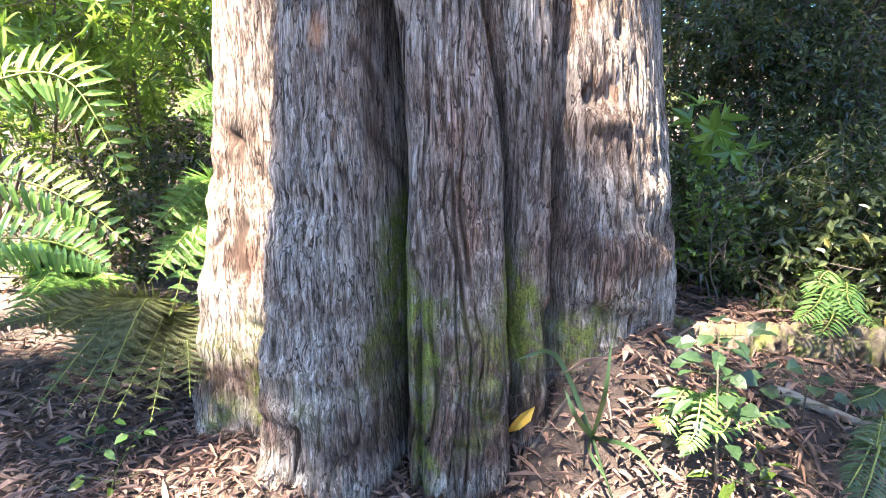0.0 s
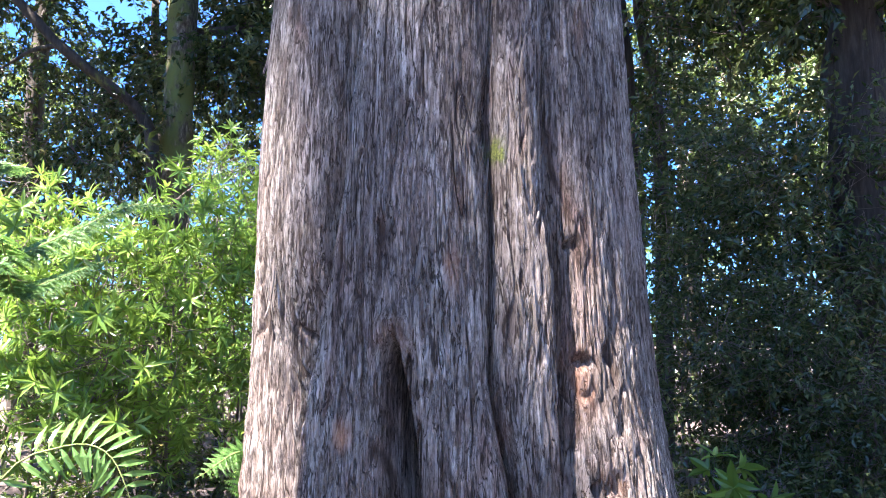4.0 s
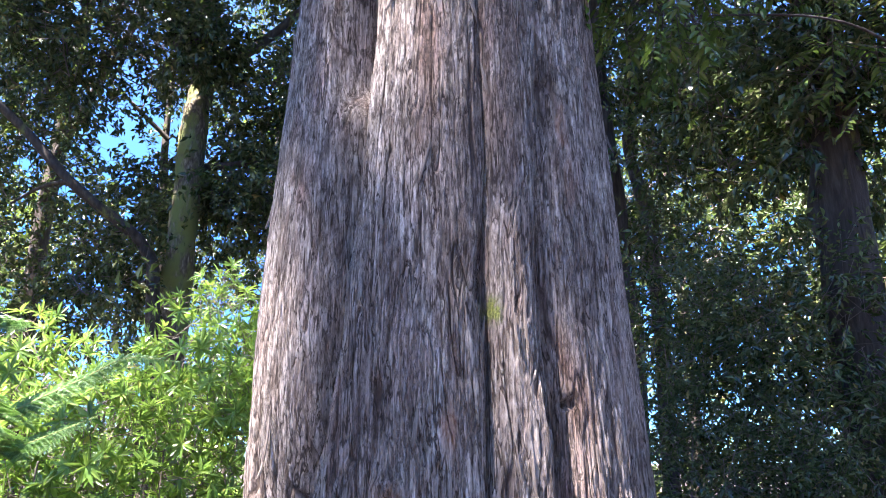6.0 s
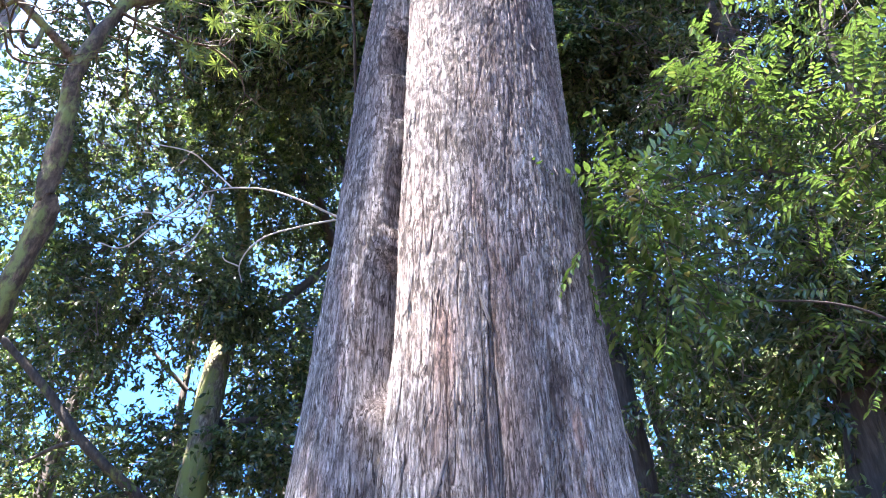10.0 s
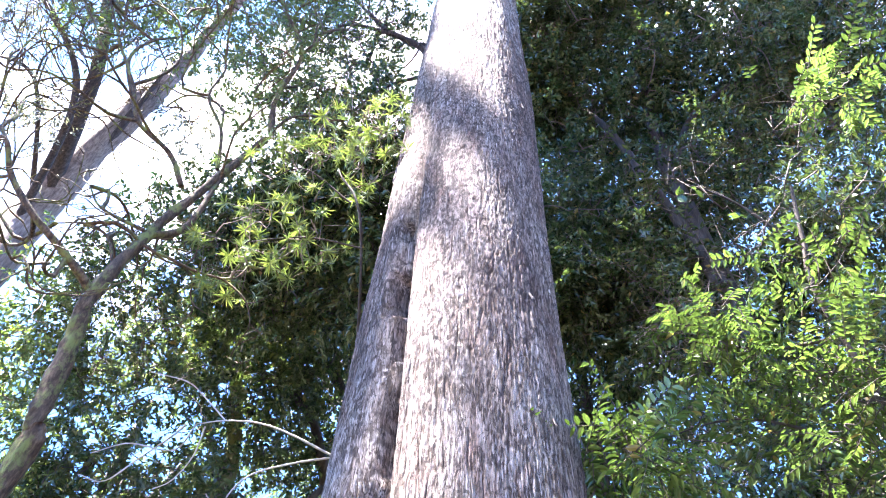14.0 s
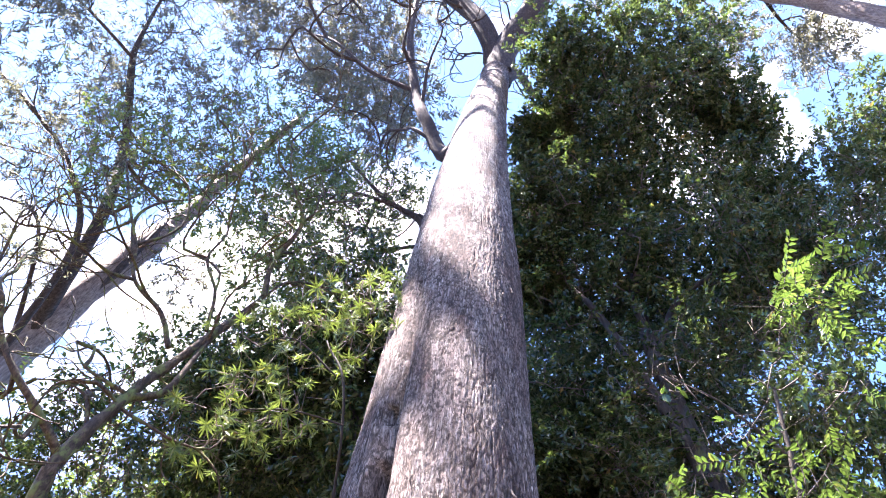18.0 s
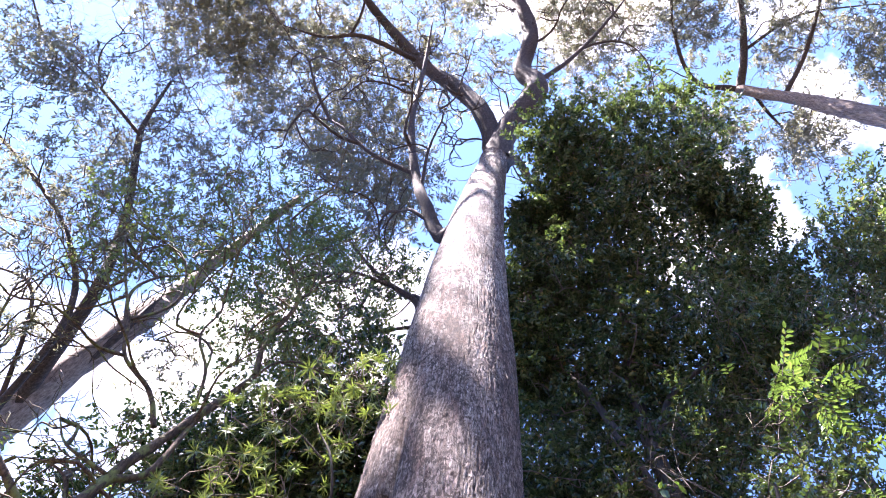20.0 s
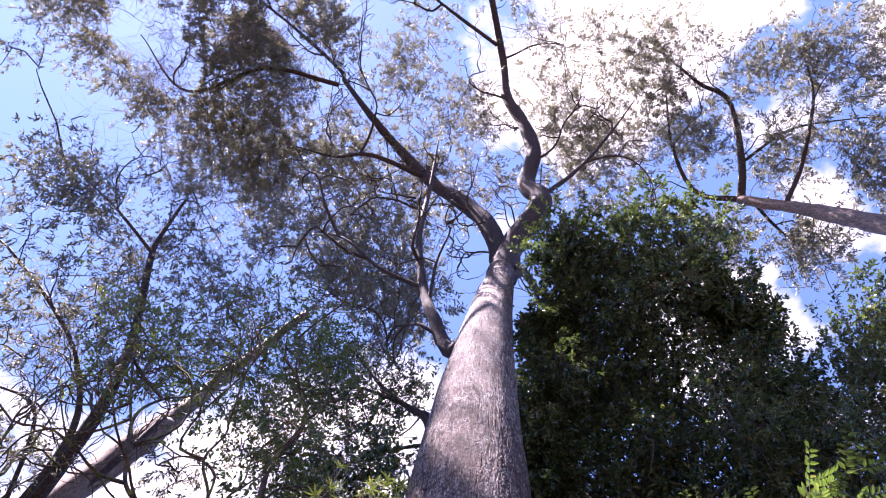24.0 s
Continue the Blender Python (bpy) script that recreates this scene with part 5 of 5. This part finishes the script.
    c = np.stack([d * np.sin(a), d * np.cos(a), rng.uniform(0, 1, n) ** 1.2 * (3 + 8 * (0.6 + 0.4 * np.sin(a * 5 + 1)))], -1)
    foliage(rng, b, None, c, 1.7, 6, 12, 0.42, 0.2)
    tagged(part("far_woods", b, LEAF_DARK, smooth=False), "dense dark green woods beyond the nearer trees", "woods", kind="stuff")


undergrowth()
far_woods()


# ---------------------------------------------------------------- shrubs
def shrub(name, label, base, blobs, per, leaf, style, size, twigs, leaves, length, width, seed, droop=0.3, group="shrubs", shape="full"):
    rng = np.random.default_rng(seed)
    bush = thing(name, base, label, "shrub", group)
    w, b = Bag(), Bag()
    wood = []
    for x, y, z, r in blobs:
        foot = np.array(base) + np.array([rng.normal() * 0.2, rng.normal() * 0.2, -0.05])
        top = np.array([x, y, z + 0.4 * r])
        stem = Bag()
        wood.append(tube(stem, [foot, foot * 0.6 + top * 0.4 + rng.normal(size=3) * 0.08, top], 0.016, 0.005, 5, 12))
        part("stem", stem, TWIG, bush)
    spots = clumps_in(rng, blobs, per)
    foliage(rng, b, w, spots, size, twigs, leaves, length, width, droop, style, shape, 0.002)
    joins(rng, w, np.concatenate(wood), spots, 0.006, 0.002)
    part("foliage", b, leaf, bush, kind="stuff", smooth=False)
    part("twig_mass", w, TWIG, bush, kind="stuff")


LAUREL = "sunlit shrub with narrow bright green leaves in whorls"
shrub("laurel_shrub", LAUREL, (-2.1, 4.0, 0), [(-1.58, 3.73, 1.93, 0.45), (-1.88, 3.5, 1.8, 0.45), (-1.51, 4.06, 2.11, 0.4), (-1.52, 3.45, 1.44, 0.45), (-1.55, 4.02, 1.26, 0.4)], 22, LEAF_SHRUB, "whorl", 0.2, 4, 12, 0.085, 0.017, 41)
shrub("laurel_shrub", LAUREL, (-2.5, 3.5, 0), [(-1.86, 2.94, 1.41, 0.4), (-1.96, 3.23, 1.72, 0.4), (-1.78, 3.37, 1.24, 0.4), (-1.68, 3.75, 0.99, 0.4), (-1.6, 2.96, 1.21, 0.35)], 22, LEAF_SHRUB, "whorl", 0.2, 4, 12, 0.09, 0.018, 42)
shrub("laurel_shrub", LAUREL, (-1.6, 4.6, 0), [(-1.64, 4.8, 2.54, 0.35), (-1.55, 4.29, 1.84, 0.4), (-1.6, 4.43, 0.96, 0.4), (-1.48, 4.49, 2.16, 0.35), (-2.63, 3.95, 2.11, 0.45)], 22, LEAF_SHRUB, "whorl", 0.2, 4, 12, 0.085, 0.018, 43)
# Dark leaf chosen here to put shaded gaps behind the ferns into colour.
shrub("laurel_shrub", "low shaded shrub with small leaves behind the ferns", (-2.0, 4.6, 0), [(-2.4, 4.04, 0.82, 0.5), (-1.81, 4.1, 0.65, 0.45), (-2.18, 3.72, 0.22, 0.4), (-1.45, 3.78, 0.44, 0.35), (-1.79, 3.57, 0.2, 0.35)], 22, LEAF_DARK, "spray", 0.25, 5, 14, 0.05, 0.02, 44)
DARKSHRUB = "dense shaded shrub with small dark glossy leaves"
shrub("dark_shrub", DARKSHRUB, (1.5, 4.4, 0.1), [(1.58, 4.56, 1.07, 0.5), (1.85, 4.13, 0.89, 0.5), (1.56, 4.08, 0.39, 0.45), (2.04, 4.28, 1.2, 0.5), (1.55, 4.76, 1.59, 0.5)], 34, LEAF_DARK, "spray", 0.26, 6, 17, 0.046, 0.02, 45, shape="plain")
shrub("dark_shrub", DARKSHRUB, (2.2, 3.9, 0.1), [(2.03, 3.57, 0.58, 0.5), (1.77, 3.41, 0.26, 0.4), (2.2, 3.75, 1.09, 0.5), (1.52, 3.46, 0.06, 0.35), (1.84, 4.02, 1.32, 0.5)], 34, LEAF_DARK, "spray", 0.26, 6, 17, 0.046, 0.02, 46, shape="plain")
shrub("dark_shrub", DARKSHRUB, (2.0, 5.2, 0.1), [(1.62, 5.53, 2.24, 0.6), (2.07, 4.98, 2.07, 0.6), (2.36, 4.43, 1.79, 0.55), (1.99, 5.52, 2.84, 0.6), (2.39, 4.76, 2.56, 0.6)], 30, LEAF_DARK, "spray", 0.32, 6, 15, 0.065, 0.027, 47, shape="plain")


shrub("dark_shrub", "low dark shrub with dense small leaves at the forest edge", (1.3, 2.95, 0.3), [(0.99, 2.64, 0.34, 0.24), (1.15, 2.57, 0.31, 0.24), (1.18, 2.92, 0.41, 0.3), (1.34, 2.74, 0.43, 0.3), (1.07, 3.07, 0.42, 0.25)], 26, LEAF_DARK, "spray", 0.2, 6, 14, 0.045, 0.02, 48, shape="plain")
shrub("dark_shrub", "low dark shrub with dense small leaves at the forest edge", (1.95, 2.8, 0.3), [(1.37, 2.48, 0.37, 0.25), (1.52, 2.42, 0.43, 0.25), (1.57, 2.25, 0.4, 0.25), (1.55, 2.66, 0.5, 0.3), (1.66, 2.48, 0.54, 0.3)], 26, LEAF_DARK, "spray", 0.2, 6, 14, 0.045, 0.02, 49, shape="plain")
shrub("fine_shrub", "low shrub with small bright leaves among dead twigs", (1.45, 2.7, 0.3), [(1.1, 2.52, 0.46, 0.12), (1, 2.57, 0.52, 0.1), (1.15, 2.57, 0.54, 0.1)], 10, LEAF_SHRUB, "spray", 0.12, 4, 10, 0.03, 0.014, 50)


shrub("laurel_shrub", "sunlit sprig of broad bright leaves at the forest edge", (1.35, 3.15, 0.3), [(1.19, 2.88, 0.81, 0.07), (1.11, 2.96, 0.82, 0.05)], 3, LEAF_SHRUB, "whorl", 0.1, 2, 6, 0.10, 0.036, 67)


def dead_bush(base, way, seed):
    """A tangle of bare twigs."""
    rng = np.random.default_rng(seed)
    bush = thing("dead_bush", base, "tangle of bare grey twigs under the dark shrubs", "dead bush", "dead bushes")
    for _ in range(5):
        b = Bag()
        twisted(rng, b, np.array(base) - (0, 0, 0.03), np.array(way) + rng.normal(size=3) * 0.5, rng.uniform(0.3, 0.5), 0.004, 2)
        part("branch", b, TWIG, bush)


for base, way, seed in (((0.974, 2.28, 0.29), (0, -0.1, 1), 71), ((1.328, 2.455, 0.261), (0.3, -0.2, 0.8), 72), ((1.687, 2.76, 0.23), (-0.3, -0.2, 0.8), 73)):
    dead_bush(base, way, seed)


# ---------------------------------------------------------------- ferns
def frond(plant, points, half, pairs, width, rng, lacy=False, name="frond", mat=None, face=(0, 0, 1)):
    """One fern frond: a stalk along a curve with leaflets on both sides, plain or lacy."""
    b = Bag()
    c = tube(b, points, 0.004, 0.0012, 5, 20)
    stalk = part(name, b, STALK, plant)
    u = np.linspace(0.12, 0.99, pairs)
    p = np.stack([np.interp(u, np.linspace(0, 1, len(c)), c[:, k]) for k in range(3)], -1)
    tan = unit(np.gradient(p, axis=0))
    side = unit(np.cross(tan, face))
    nrm = np.cross(side, tan)
    size = half * np.sin(np.pi * np.clip(0.16 + 0.84 * u, 0, 1)) ** 0.7 * np.where(u > 0.9, (1.02 - u) / 0.12, 1)
    for sgn in (1, -1):
        d = unit(sgn * side + 0.35 * tan + rng.normal(size=p.shape) * 0.06 - 0.15 * nrm)
        L = size * rng.uniform(0.88, 1.08, pairs)
        for k in range(pairs):
            leaf = Bag()
            if lacy:
                m = 14
                f = (np.arange(m) + 0.5) / m
                root = p[k] + d[k] * (L[k] * f)[:, None] - nrm[k] * (0.12 * L[k] * f * f)[:, None]
                ll = np.maximum(L[k] * 0.36 * (1.05 - f), 0.005)
                for s2 in (1, -1):
                    blades(leaf, root, np.tile(unit(0.45 * d[k] + s2 * tan[k]), (m, 1)), nrm[k] + rng.normal(size=(m, 3)) * 0.15, ll, ll * 0.5, "plain")
                rods(leaf, p[k][None], (p[k] + d[k] * L[k] - nrm[k] * 0.12 * L[k])[None], 0.001)
            else:
                blades(leaf, p[k][None], d[k][None], (nrm[k] + rng.normal(size=3) * 0.12)[None], L[k], width, "full", 0.12, 0.3)
            ob = part("leaflet", leaf, mat or LEAF_FERN, smooth=False)
            ob.parent = stalk


def fern(label, base, fronds, half, pairs, width, seed, lacy=False, mat=None, face=(0, 0, 1)):
    rng = np.random.default_rng(seed)
    plant = thing("fern", base, label, "fern", "ferns")
    for way in fronds:
        if len(way) > 2:
            frond(plant, way, half * rng.uniform(0.9, 1.05), pairs, width, rng, lacy, mat=mat, face=face)
            continue
        mid, tip = way
        frond(plant, [base, tuple(0.5 * np.array(base) + 0.5 * np.array(mid) + np.array([0, 0, 0.12])), mid, tip], half * rng.uniform(0.85, 1.1), pairs, width, rng, lacy, mat=mat, face=face)


fern("tall fern with long strap-like glossy leaflets", (-1.71, 2.02, 0), [[(-1.61, 2.02, 0.77), (-1.48, 2.15, 1.03), (-1.35, 2.18, 1.09), (-1.25, 2.2, 1.1), (-1.17, 2.2, 1.06), (-1.11, 2.19, 0.97), (-1.05, 2.17, 0.84), (-1.01, 2.15, 0.72)],
      [(-1.62, 1.98, 0.62), (-1.47, 2.06, 0.78), (-1.32, 2.1, 0.77), (-1.2, 2.1, 0.72), (-1.1, 2.09, 0.66), (-0.97, 2.06, 0.55)],
      [(-1.55, 1.88, 0.54), (-1.4, 1.95, 0.61), (-1.25, 1.99, 0.61), (-1.12, 2.0, 0.57), (-1.01, 1.98, 0.51)]], 0.125, 20, 0.021, 51, mat=LEAF_STRAP, face=(0.15, -0.9, 0.35))
fern("bright lacy fern arching beside the trunk", (-0.82, 2.75, 0.02), [((-0.81, 2.34, 0.73), (-0.92, 1.99, 0.61)), ((-0.8, 2.27, 0.66), (-0.82, 1.91, 0.39)), ((-0.76, 2.21, 0.56), (-0.71, 1.89, 0.25)), ((-0.84, 2.63, 1), (-0.98, 2.46, 0.94)), ((-0.82, 2.2, 0.6), (-0.88, 1.92, 0.49))], 0.135, 28, 0.02, 52, True, face=(0.3, -0.65, 0.7))
fern("drooping dull brownish-green fern near the ground", (-0.98, 2.25, 0.02), [((-0.86, 1.93, 0.35), (-0.83, 1.53, 0.26)), ((-0.84, 1.94, 0.34), (-0.75, 1.56, 0.23)), ((-0.79, 1.95, 0.32), (-0.68, 1.66, 0.25)), ((-1.15, 1.98, 0.39), (-1.28, 1.77, 0.41)), ((-1.08, 2.01, 0.38), (-1.16, 1.78, 0.37)), ((-0.95, 1.95, 0.40), (-1.0, 1.6, 0.22)), ((-0.9, 1.9, 0.42), (-0.92, 1.55, 0.2)), ((-1.0, 1.9, 0.38), (-1.1, 1.62, 0.22))], 0.12, 26, 0.02, 53, True, LEAF_DULL, (0.2, -0.6, 0.75))
fern("fern with arching lacy fronds in the sun", (-1.5, 2.6, 0), [((-1.34, 2.25, 0.44), (-1.31, 1.86, 0.37)), ((-1.25, 2.28, 0.39), (-1.27, 1.92, 0.44)), ((-1.45, 2.32, 0.51), (-1.47, 2.05, 0.48))], 0.17, 26, 0.02, 54, True)
fern("tree fern with long sunlit pale fronds", (-2.6, 2.6, 0), [[(-2.6, 2.6, 0), (-1.42, 1.79, 1.61), (-1.33, 1.85, 1.69), (-1.25, 1.9, 1.75), (-1.15, 1.94, 1.81), (-1.05, 1.99, 1.88), (-0.94, 2.04, 1.88), (-0.82, 2.09, 1.86)],
      [(-2.6, 2.6, 0), (-1.38, 1.76, 1.54), (-1.29, 1.83, 1.59), (-1.19, 1.88, 1.64), (-1.08, 1.94, 1.7)],
      [(-2.6, 2.6, 0), (-1.51, 1.8, 1.94), (-1.44, 1.85, 1.99), (-1.38, 1.89, 1.99), (-1.33, 1.93, 1.99)]], 0.085, 30, 0.02, 55, True, face=(0.1, -0.55, 0.8))
fern("small bright fern tuft by the log", (1.319, 2.145, 0.252), [((1.19, 2.02, 0.47), (1.23, 1.88, 0.48)), ((1.13, 1.92, 0.43), (1.03, 1.85, 0.41)), ((1.21, 1.88, 0.45), (1.22, 1.74, 0.43)), ((1.17, 1.89, 0.41), (1.04, 1.72, 0.41))], 0.075, 22, 0.011, 56)
fern("low bright fern on the leaf litter", (0.702, 1.591, 0.17), [((0.55, 1.44, 0.31), (0.52, 1.43, 0.33)), ((0.65, 1.4, 0.31), (0.75, 1.4, 0.33)), ((0.59, 1.35, 0.33), (0.54, 1.3, 0.32)), ((0.7, 1.43, 0.33), (0.83, 1.43, 0.35))], 0.05, 22, 0.009, 57)
fern("blue-green fern at the path edge", (1.148, 1.516, 0.104), [((0.89, 1.21, 0.35), (0.81, 1.12, 0.35)), ((0.94, 1.25, 0.36), (0.98, 1.31, 0.4)), ((0.87, 1.15, 0.35), (0.8, 1.06, 0.35)), ((1.04, 1.45, 0.38), (0.99, 1.45, 0.36))], 0.065, 24, 0.009, 58, mat=LEAF_COOL)


# ---------------------------------------------------------------- things on the ground
def fallen_log():
    log = thing("fallen_log", (0.957, 2.055, 0.286), "mossy rotting log lying on the leaf litter", "log")
    b = Bag()
    tube(b, [(0.655, 1.956, 0.303), (0.791, 1.948, 0.314), (0.915, 1.946, 0.29), (1.061, 1.963, 0.297), (1.185, 1.956, 0.263), (1.304, 1.952, 0.275), (1.499, 1.922, 0.243)], 0.05, 0.07, 48, 220, 0.3, 3, lump=0.2)
    part("wood", b, LOG_WOOD, log)
    b = Bag()
    tube(b, [(0.687, 2.091, 0.359), (0.733, 2, 0.361), (0.81, 1.984, 0.334)], 0.018, 0.012, 8, 14, 0.3, 4)
    part("broken_stub", b, LOG_WOOD, log)
    b = Bag()
    tube(b, [(0.602, 1.82, 0.293), (0.664, 1.775, 0.287), (0.741, 1.728, 0.249)], 0.03, 0.022, 10, 16, 0.3, 5)
    tagged(part("broken_log", b, PALE_WOOD), "short broken piece of pale rotten wood", "log")


def sticks():
    for k, (points, r) in enumerate([([(0.955, 1.741, 0.227), (1.084, 1.7, 0.188), (1.226, 1.642, 0.152)], 0.017), ([(0.632, 1.798, 0.267), (0.694, 1.788, 0.264), (0.747, 1.745, 0.241)], 0.020),
                                     ([(-1.433, 1.953, -0.005), (-1.421, 2.128, 0.006), (-1.296, 2.158, 0.013)], 0.009), ([(1.107, 2.039, 0.274), (1.102, 1.891, 0.263)], 0.012), ([(0.25, 1.551, 0.071), (0.344, 1.586, 0.11)], 0.006),
                                     ([(0.556, 1.749, 0.237), (0.49, 1.648, 0.168)], 0.006), ([(-1.154, 1.781, -0), (-1.007, 1.842, 0.023)], 0.006), ([(0.669, 1.756, 0.252), (0.701, 1.723, 0.234)], 0.010)]):
        pts = [np.array(p) for p in points]
        for p in pts:
            p[2] = float(ground_z(np.array(p[0]), np.array(p[1]))) + r * 0.7
        b = Bag()
        tube(b, pts, r, r * 0.7, 8, 16, 0.15, k)
        tagged(part("fallen_branch", b, FALLEN_WOOD if k < 2 else TWIG), "dry broken branch lying on the leaf litter", "branch", "fallen branches")


def litter():
    rng = np.random.default_rng(9)
    b = Bag()
    for n, shape, small, large, thin, thick in ((8000, "full", 0.02, 0.06, 0.16, 0.36), (24000, "plain", 0.012, 0.05, 0.14, 0.4), (6000, "plain", 0.05, 0.14, 0.03, 0.09), (1500, "full", 0.07, 0.17, 0.05, 0.12)):
        x = rng.normal(size=n) * 1.45
        y = 1.6 + rng.normal(size=n) * 0.85
        z = ground_z(x, y) + rng.uniform(0.001, 0.03, n)
        a = rng.uniform(0, 2 * np.pi, n)
        d = np.stack([np.cos(a), np.sin(a), rng.normal(size=n) * 0.2], -1)
        nrm = np.stack([rng.normal(size=n) * 0.35, rng.normal(size=n) * 0.35, np.ones(n)], -1)
        ll = rng.uniform(small, large, n)
        blades(b, np.stack([x, y, z], -1), d, nrm, ll, ll * rng.uniform(thin, thick, n), shape, 0.22, 0.2)
    tagged(part("leaf_litter", b, LITTER, smooth=False), "thick carpet of dry brown fallen leaves and bark shreds", "leaf litter", kind="stuff")
    w = Bag()
    n = 700
    x, y = rng.uniform(-2.4, 2.6, n), 0.8 + 3.2 * rng.random(n)
    a = rng.uniform(0, 2 * np.pi, n)
    p = np.stack([x, y, ground_z(x, y) + 0.012], -1)
    q = p + np.stack([np.cos(a), np.sin(a), rng.normal(size=n) * 0.08], -1) * rng.uniform(0.05, 0.22, (n, 1))
    rods(w, p, q, 0.0022)
    tagged(part("fallen_twigs", w, TWIG), "small dry twigs scattered over the litter", "twigs", kind="stuff")
    # larger single leaves
    shapes = []
    for v in range(5):
        b = Bag()
        blades(b, np.zeros((1, 3)), np.array([[1.0, 0, 0.1]]), np.array([[0, 0.2 * v - 0.4, 1.0]]), 0.06 + 0.01 * v, 0.017 + 0.002 * v, "full", 0.25, 0.12 + 0.05 * v)
        data = b.mesh("fallen_leaf", False)
        data.materials.append(BIG_LEAF)
        shapes.append(data)
    for k in range(110):
        x, y = rng.uniform(-1.5, 1.7), rng.uniform(1.0, 2.6)
        if (x / 0.85) ** 2 + ((y - TREE_Y) / 0.72) ** 2 < 1.0:
            continue
        ob = tagged(new("fallen_leaf", shapes[k % 5]), "dry curled brown gum leaf on the litter", "leaf", "fallen leaves")
        ob.location = (x, y, float(ground_z(np.array(x), np.array(y))) + 0.022)
        ob.rotation_euler = (rng.normal() * 0.2, rng.normal() * 0.2, rng.uniform(0, 6.28))
    b = Bag()
    foot, end = np.array([(0.25, 1.53, 0.3)]), np.array([(0.19, 1.54, 0.22)])
    blades(b, foot, end - foot, np.array([[0.3, -0.9, 0.6]]), float(np.linalg.norm(end - foot)) + 0.02, 0.032, "full", 0.25, 0.2)
    tagged(part("yellow_leaf", b, YELLOW_LEAF, smooth=False), "fallen yellow leaf lying against the trunk", "leaf")


PALE_WOOD = plain_material("pale_rotten_wood", (0.16, 0.12, 0.09), (0.45, 0.40, 0.34), 18, 0.9, (1, 1, 1), 0.008)
BIG_LEAF = plain_material("large_dead_leaf", (0.12, 0.066, 0.048), (0.30, 0.185, 0.14), 14, 0.7)


def seedling(label, foot, top, leaves, length, width, seed, material=LEAF_DARK, lean=0.0, name="seedling"):
    """A thin stem with broad leaves in pairs."""
    rng = np.random.default_rng(seed)
    plant = thing(name, foot, label, "seedling", "seedlings")
    b = Bag()
    f, t = np.array(foot, float), np.array(top, float)
    c = tube(b, [f - (0, 0, 0.03), f * 0.5 + t * 0.5 + rng.normal(size=3) * 0.02, t], 0.004, 0.0015, 6, 14)
    part("stem", b, TWIG, plant)
    shared = {}
    for k in range(leaves):
        u = 0.3 + 0.7 * (k + 0.5) / leaves
        p = c[int(u * (len(c) - 1))]
        a = k * 2.4 + rng.random()
        reach = rng.uniform(0.03, 0.11) * (1.3 - 0.6 * u)
        d = np.array([math.cos(a), math.sin(a), 0.25])
        b = Bag()
        q = p + d * reach
        rods(b, p[None], q[None], 0.0012)
        blades(b, q[None], np.array([[d[0], d[1], rng.normal() * 0.25]]), np.array([[rng.normal() * 0.3, rng.normal() * 0.3 - 0.2, 1.0]]), length * rng.uniform(0.7, 1.2), width * rng.uniform(0.8, 1.15), "full", 0.1, 0.2)
        part("leaf", b, material, plant, smooth=False)


def grass_clump():
    rng = np.random.default_rng(14)
    foot = np.array((0.394, 1.504, 0.227))
    plant = thing("grass_clump", tuple(foot), "clump of long narrow arching green blades", "grass")
    for tip, mid in (((0.4, 1.4, 0.54), (0.39, 1.39, 0.4)), ((0.3, 1.41, 0.41), (0.33, 1.4, 0.34)), ((0.48, 1.18, 0.3), (0.46, 1.36, 0.28)), ((0.37, 1.14, 0.28), (0.38, 1.31, 0.25)), ((0.38, 1.25, 0.26), (0.37, 1.42, 0.24)), ((0.19, 1.46, 0.46), (0.3, 1.54, 0.43))):
        c = spline([foot, mid, tip], 14)
        tan = unit(np.gradient(c, axis=0))
        s = unit(np.cross(tan, (0.1, -1, 0.3)))
        wd = 0.0062 * np.sin(np.pi * np.linspace(0.25, 1, 14)) ** 0.7
        lift = np.array([0, 0, 0.003])
        v = np.stack([c - s * wd[:, None] + lift, c, c + s * wd[:, None] + lift], 1)
        q = np.array([[r * 3 + k, r * 3 + k + 1, (r + 1) * 3 + k + 1, (r + 1) * 3 + k] for r in range(13) for k in range(2)])
        b = Bag()
        b.add(v, q)
        part("blade", b, LEAF_COOL, plant)


fallen_log()
sticks()
litter()
grass_clump()
seedling("thin sapling with broad dull green leaves", (0.699, 1.445, 0.099), (0.67, 1.48, 0.55), 40, 0.06, 0.04, 61, LEAF_COOL, name="sapling")
seedling("small sapling with rounded leaves", (1.011, 1.68, 0.19), (0.92, 1.5, 0.44), 10, 0.06, 0.048, 62, LEAF_COOL)
seedling("bright green seedling in the litter", (0.789, 1.469, 0.099), (0.63, 1.16, 0.36), 6, 0.07, 0.028, 63, LEAF_BRIGHT)
seedling("low seedling with small leaves", (-1.027, 1.77, 0.008), (-0.91, 1.59, 0.21), 6, 0.045, 0.03, 64, LEAF_FERN)
seedling("low seedling with small leaves", (-0.888, 1.786, 0.019), (-0.81, 1.62, 0.16), 5, 0.045, 0.028, 65, LEAF_FERN)
seedling("low seedling with small leaves", (-0.919, 1.631, 0.006), (-0.78, 1.4, 0.19), 5, 0.035, 0.02, 66, LEAF_BRIGHT)
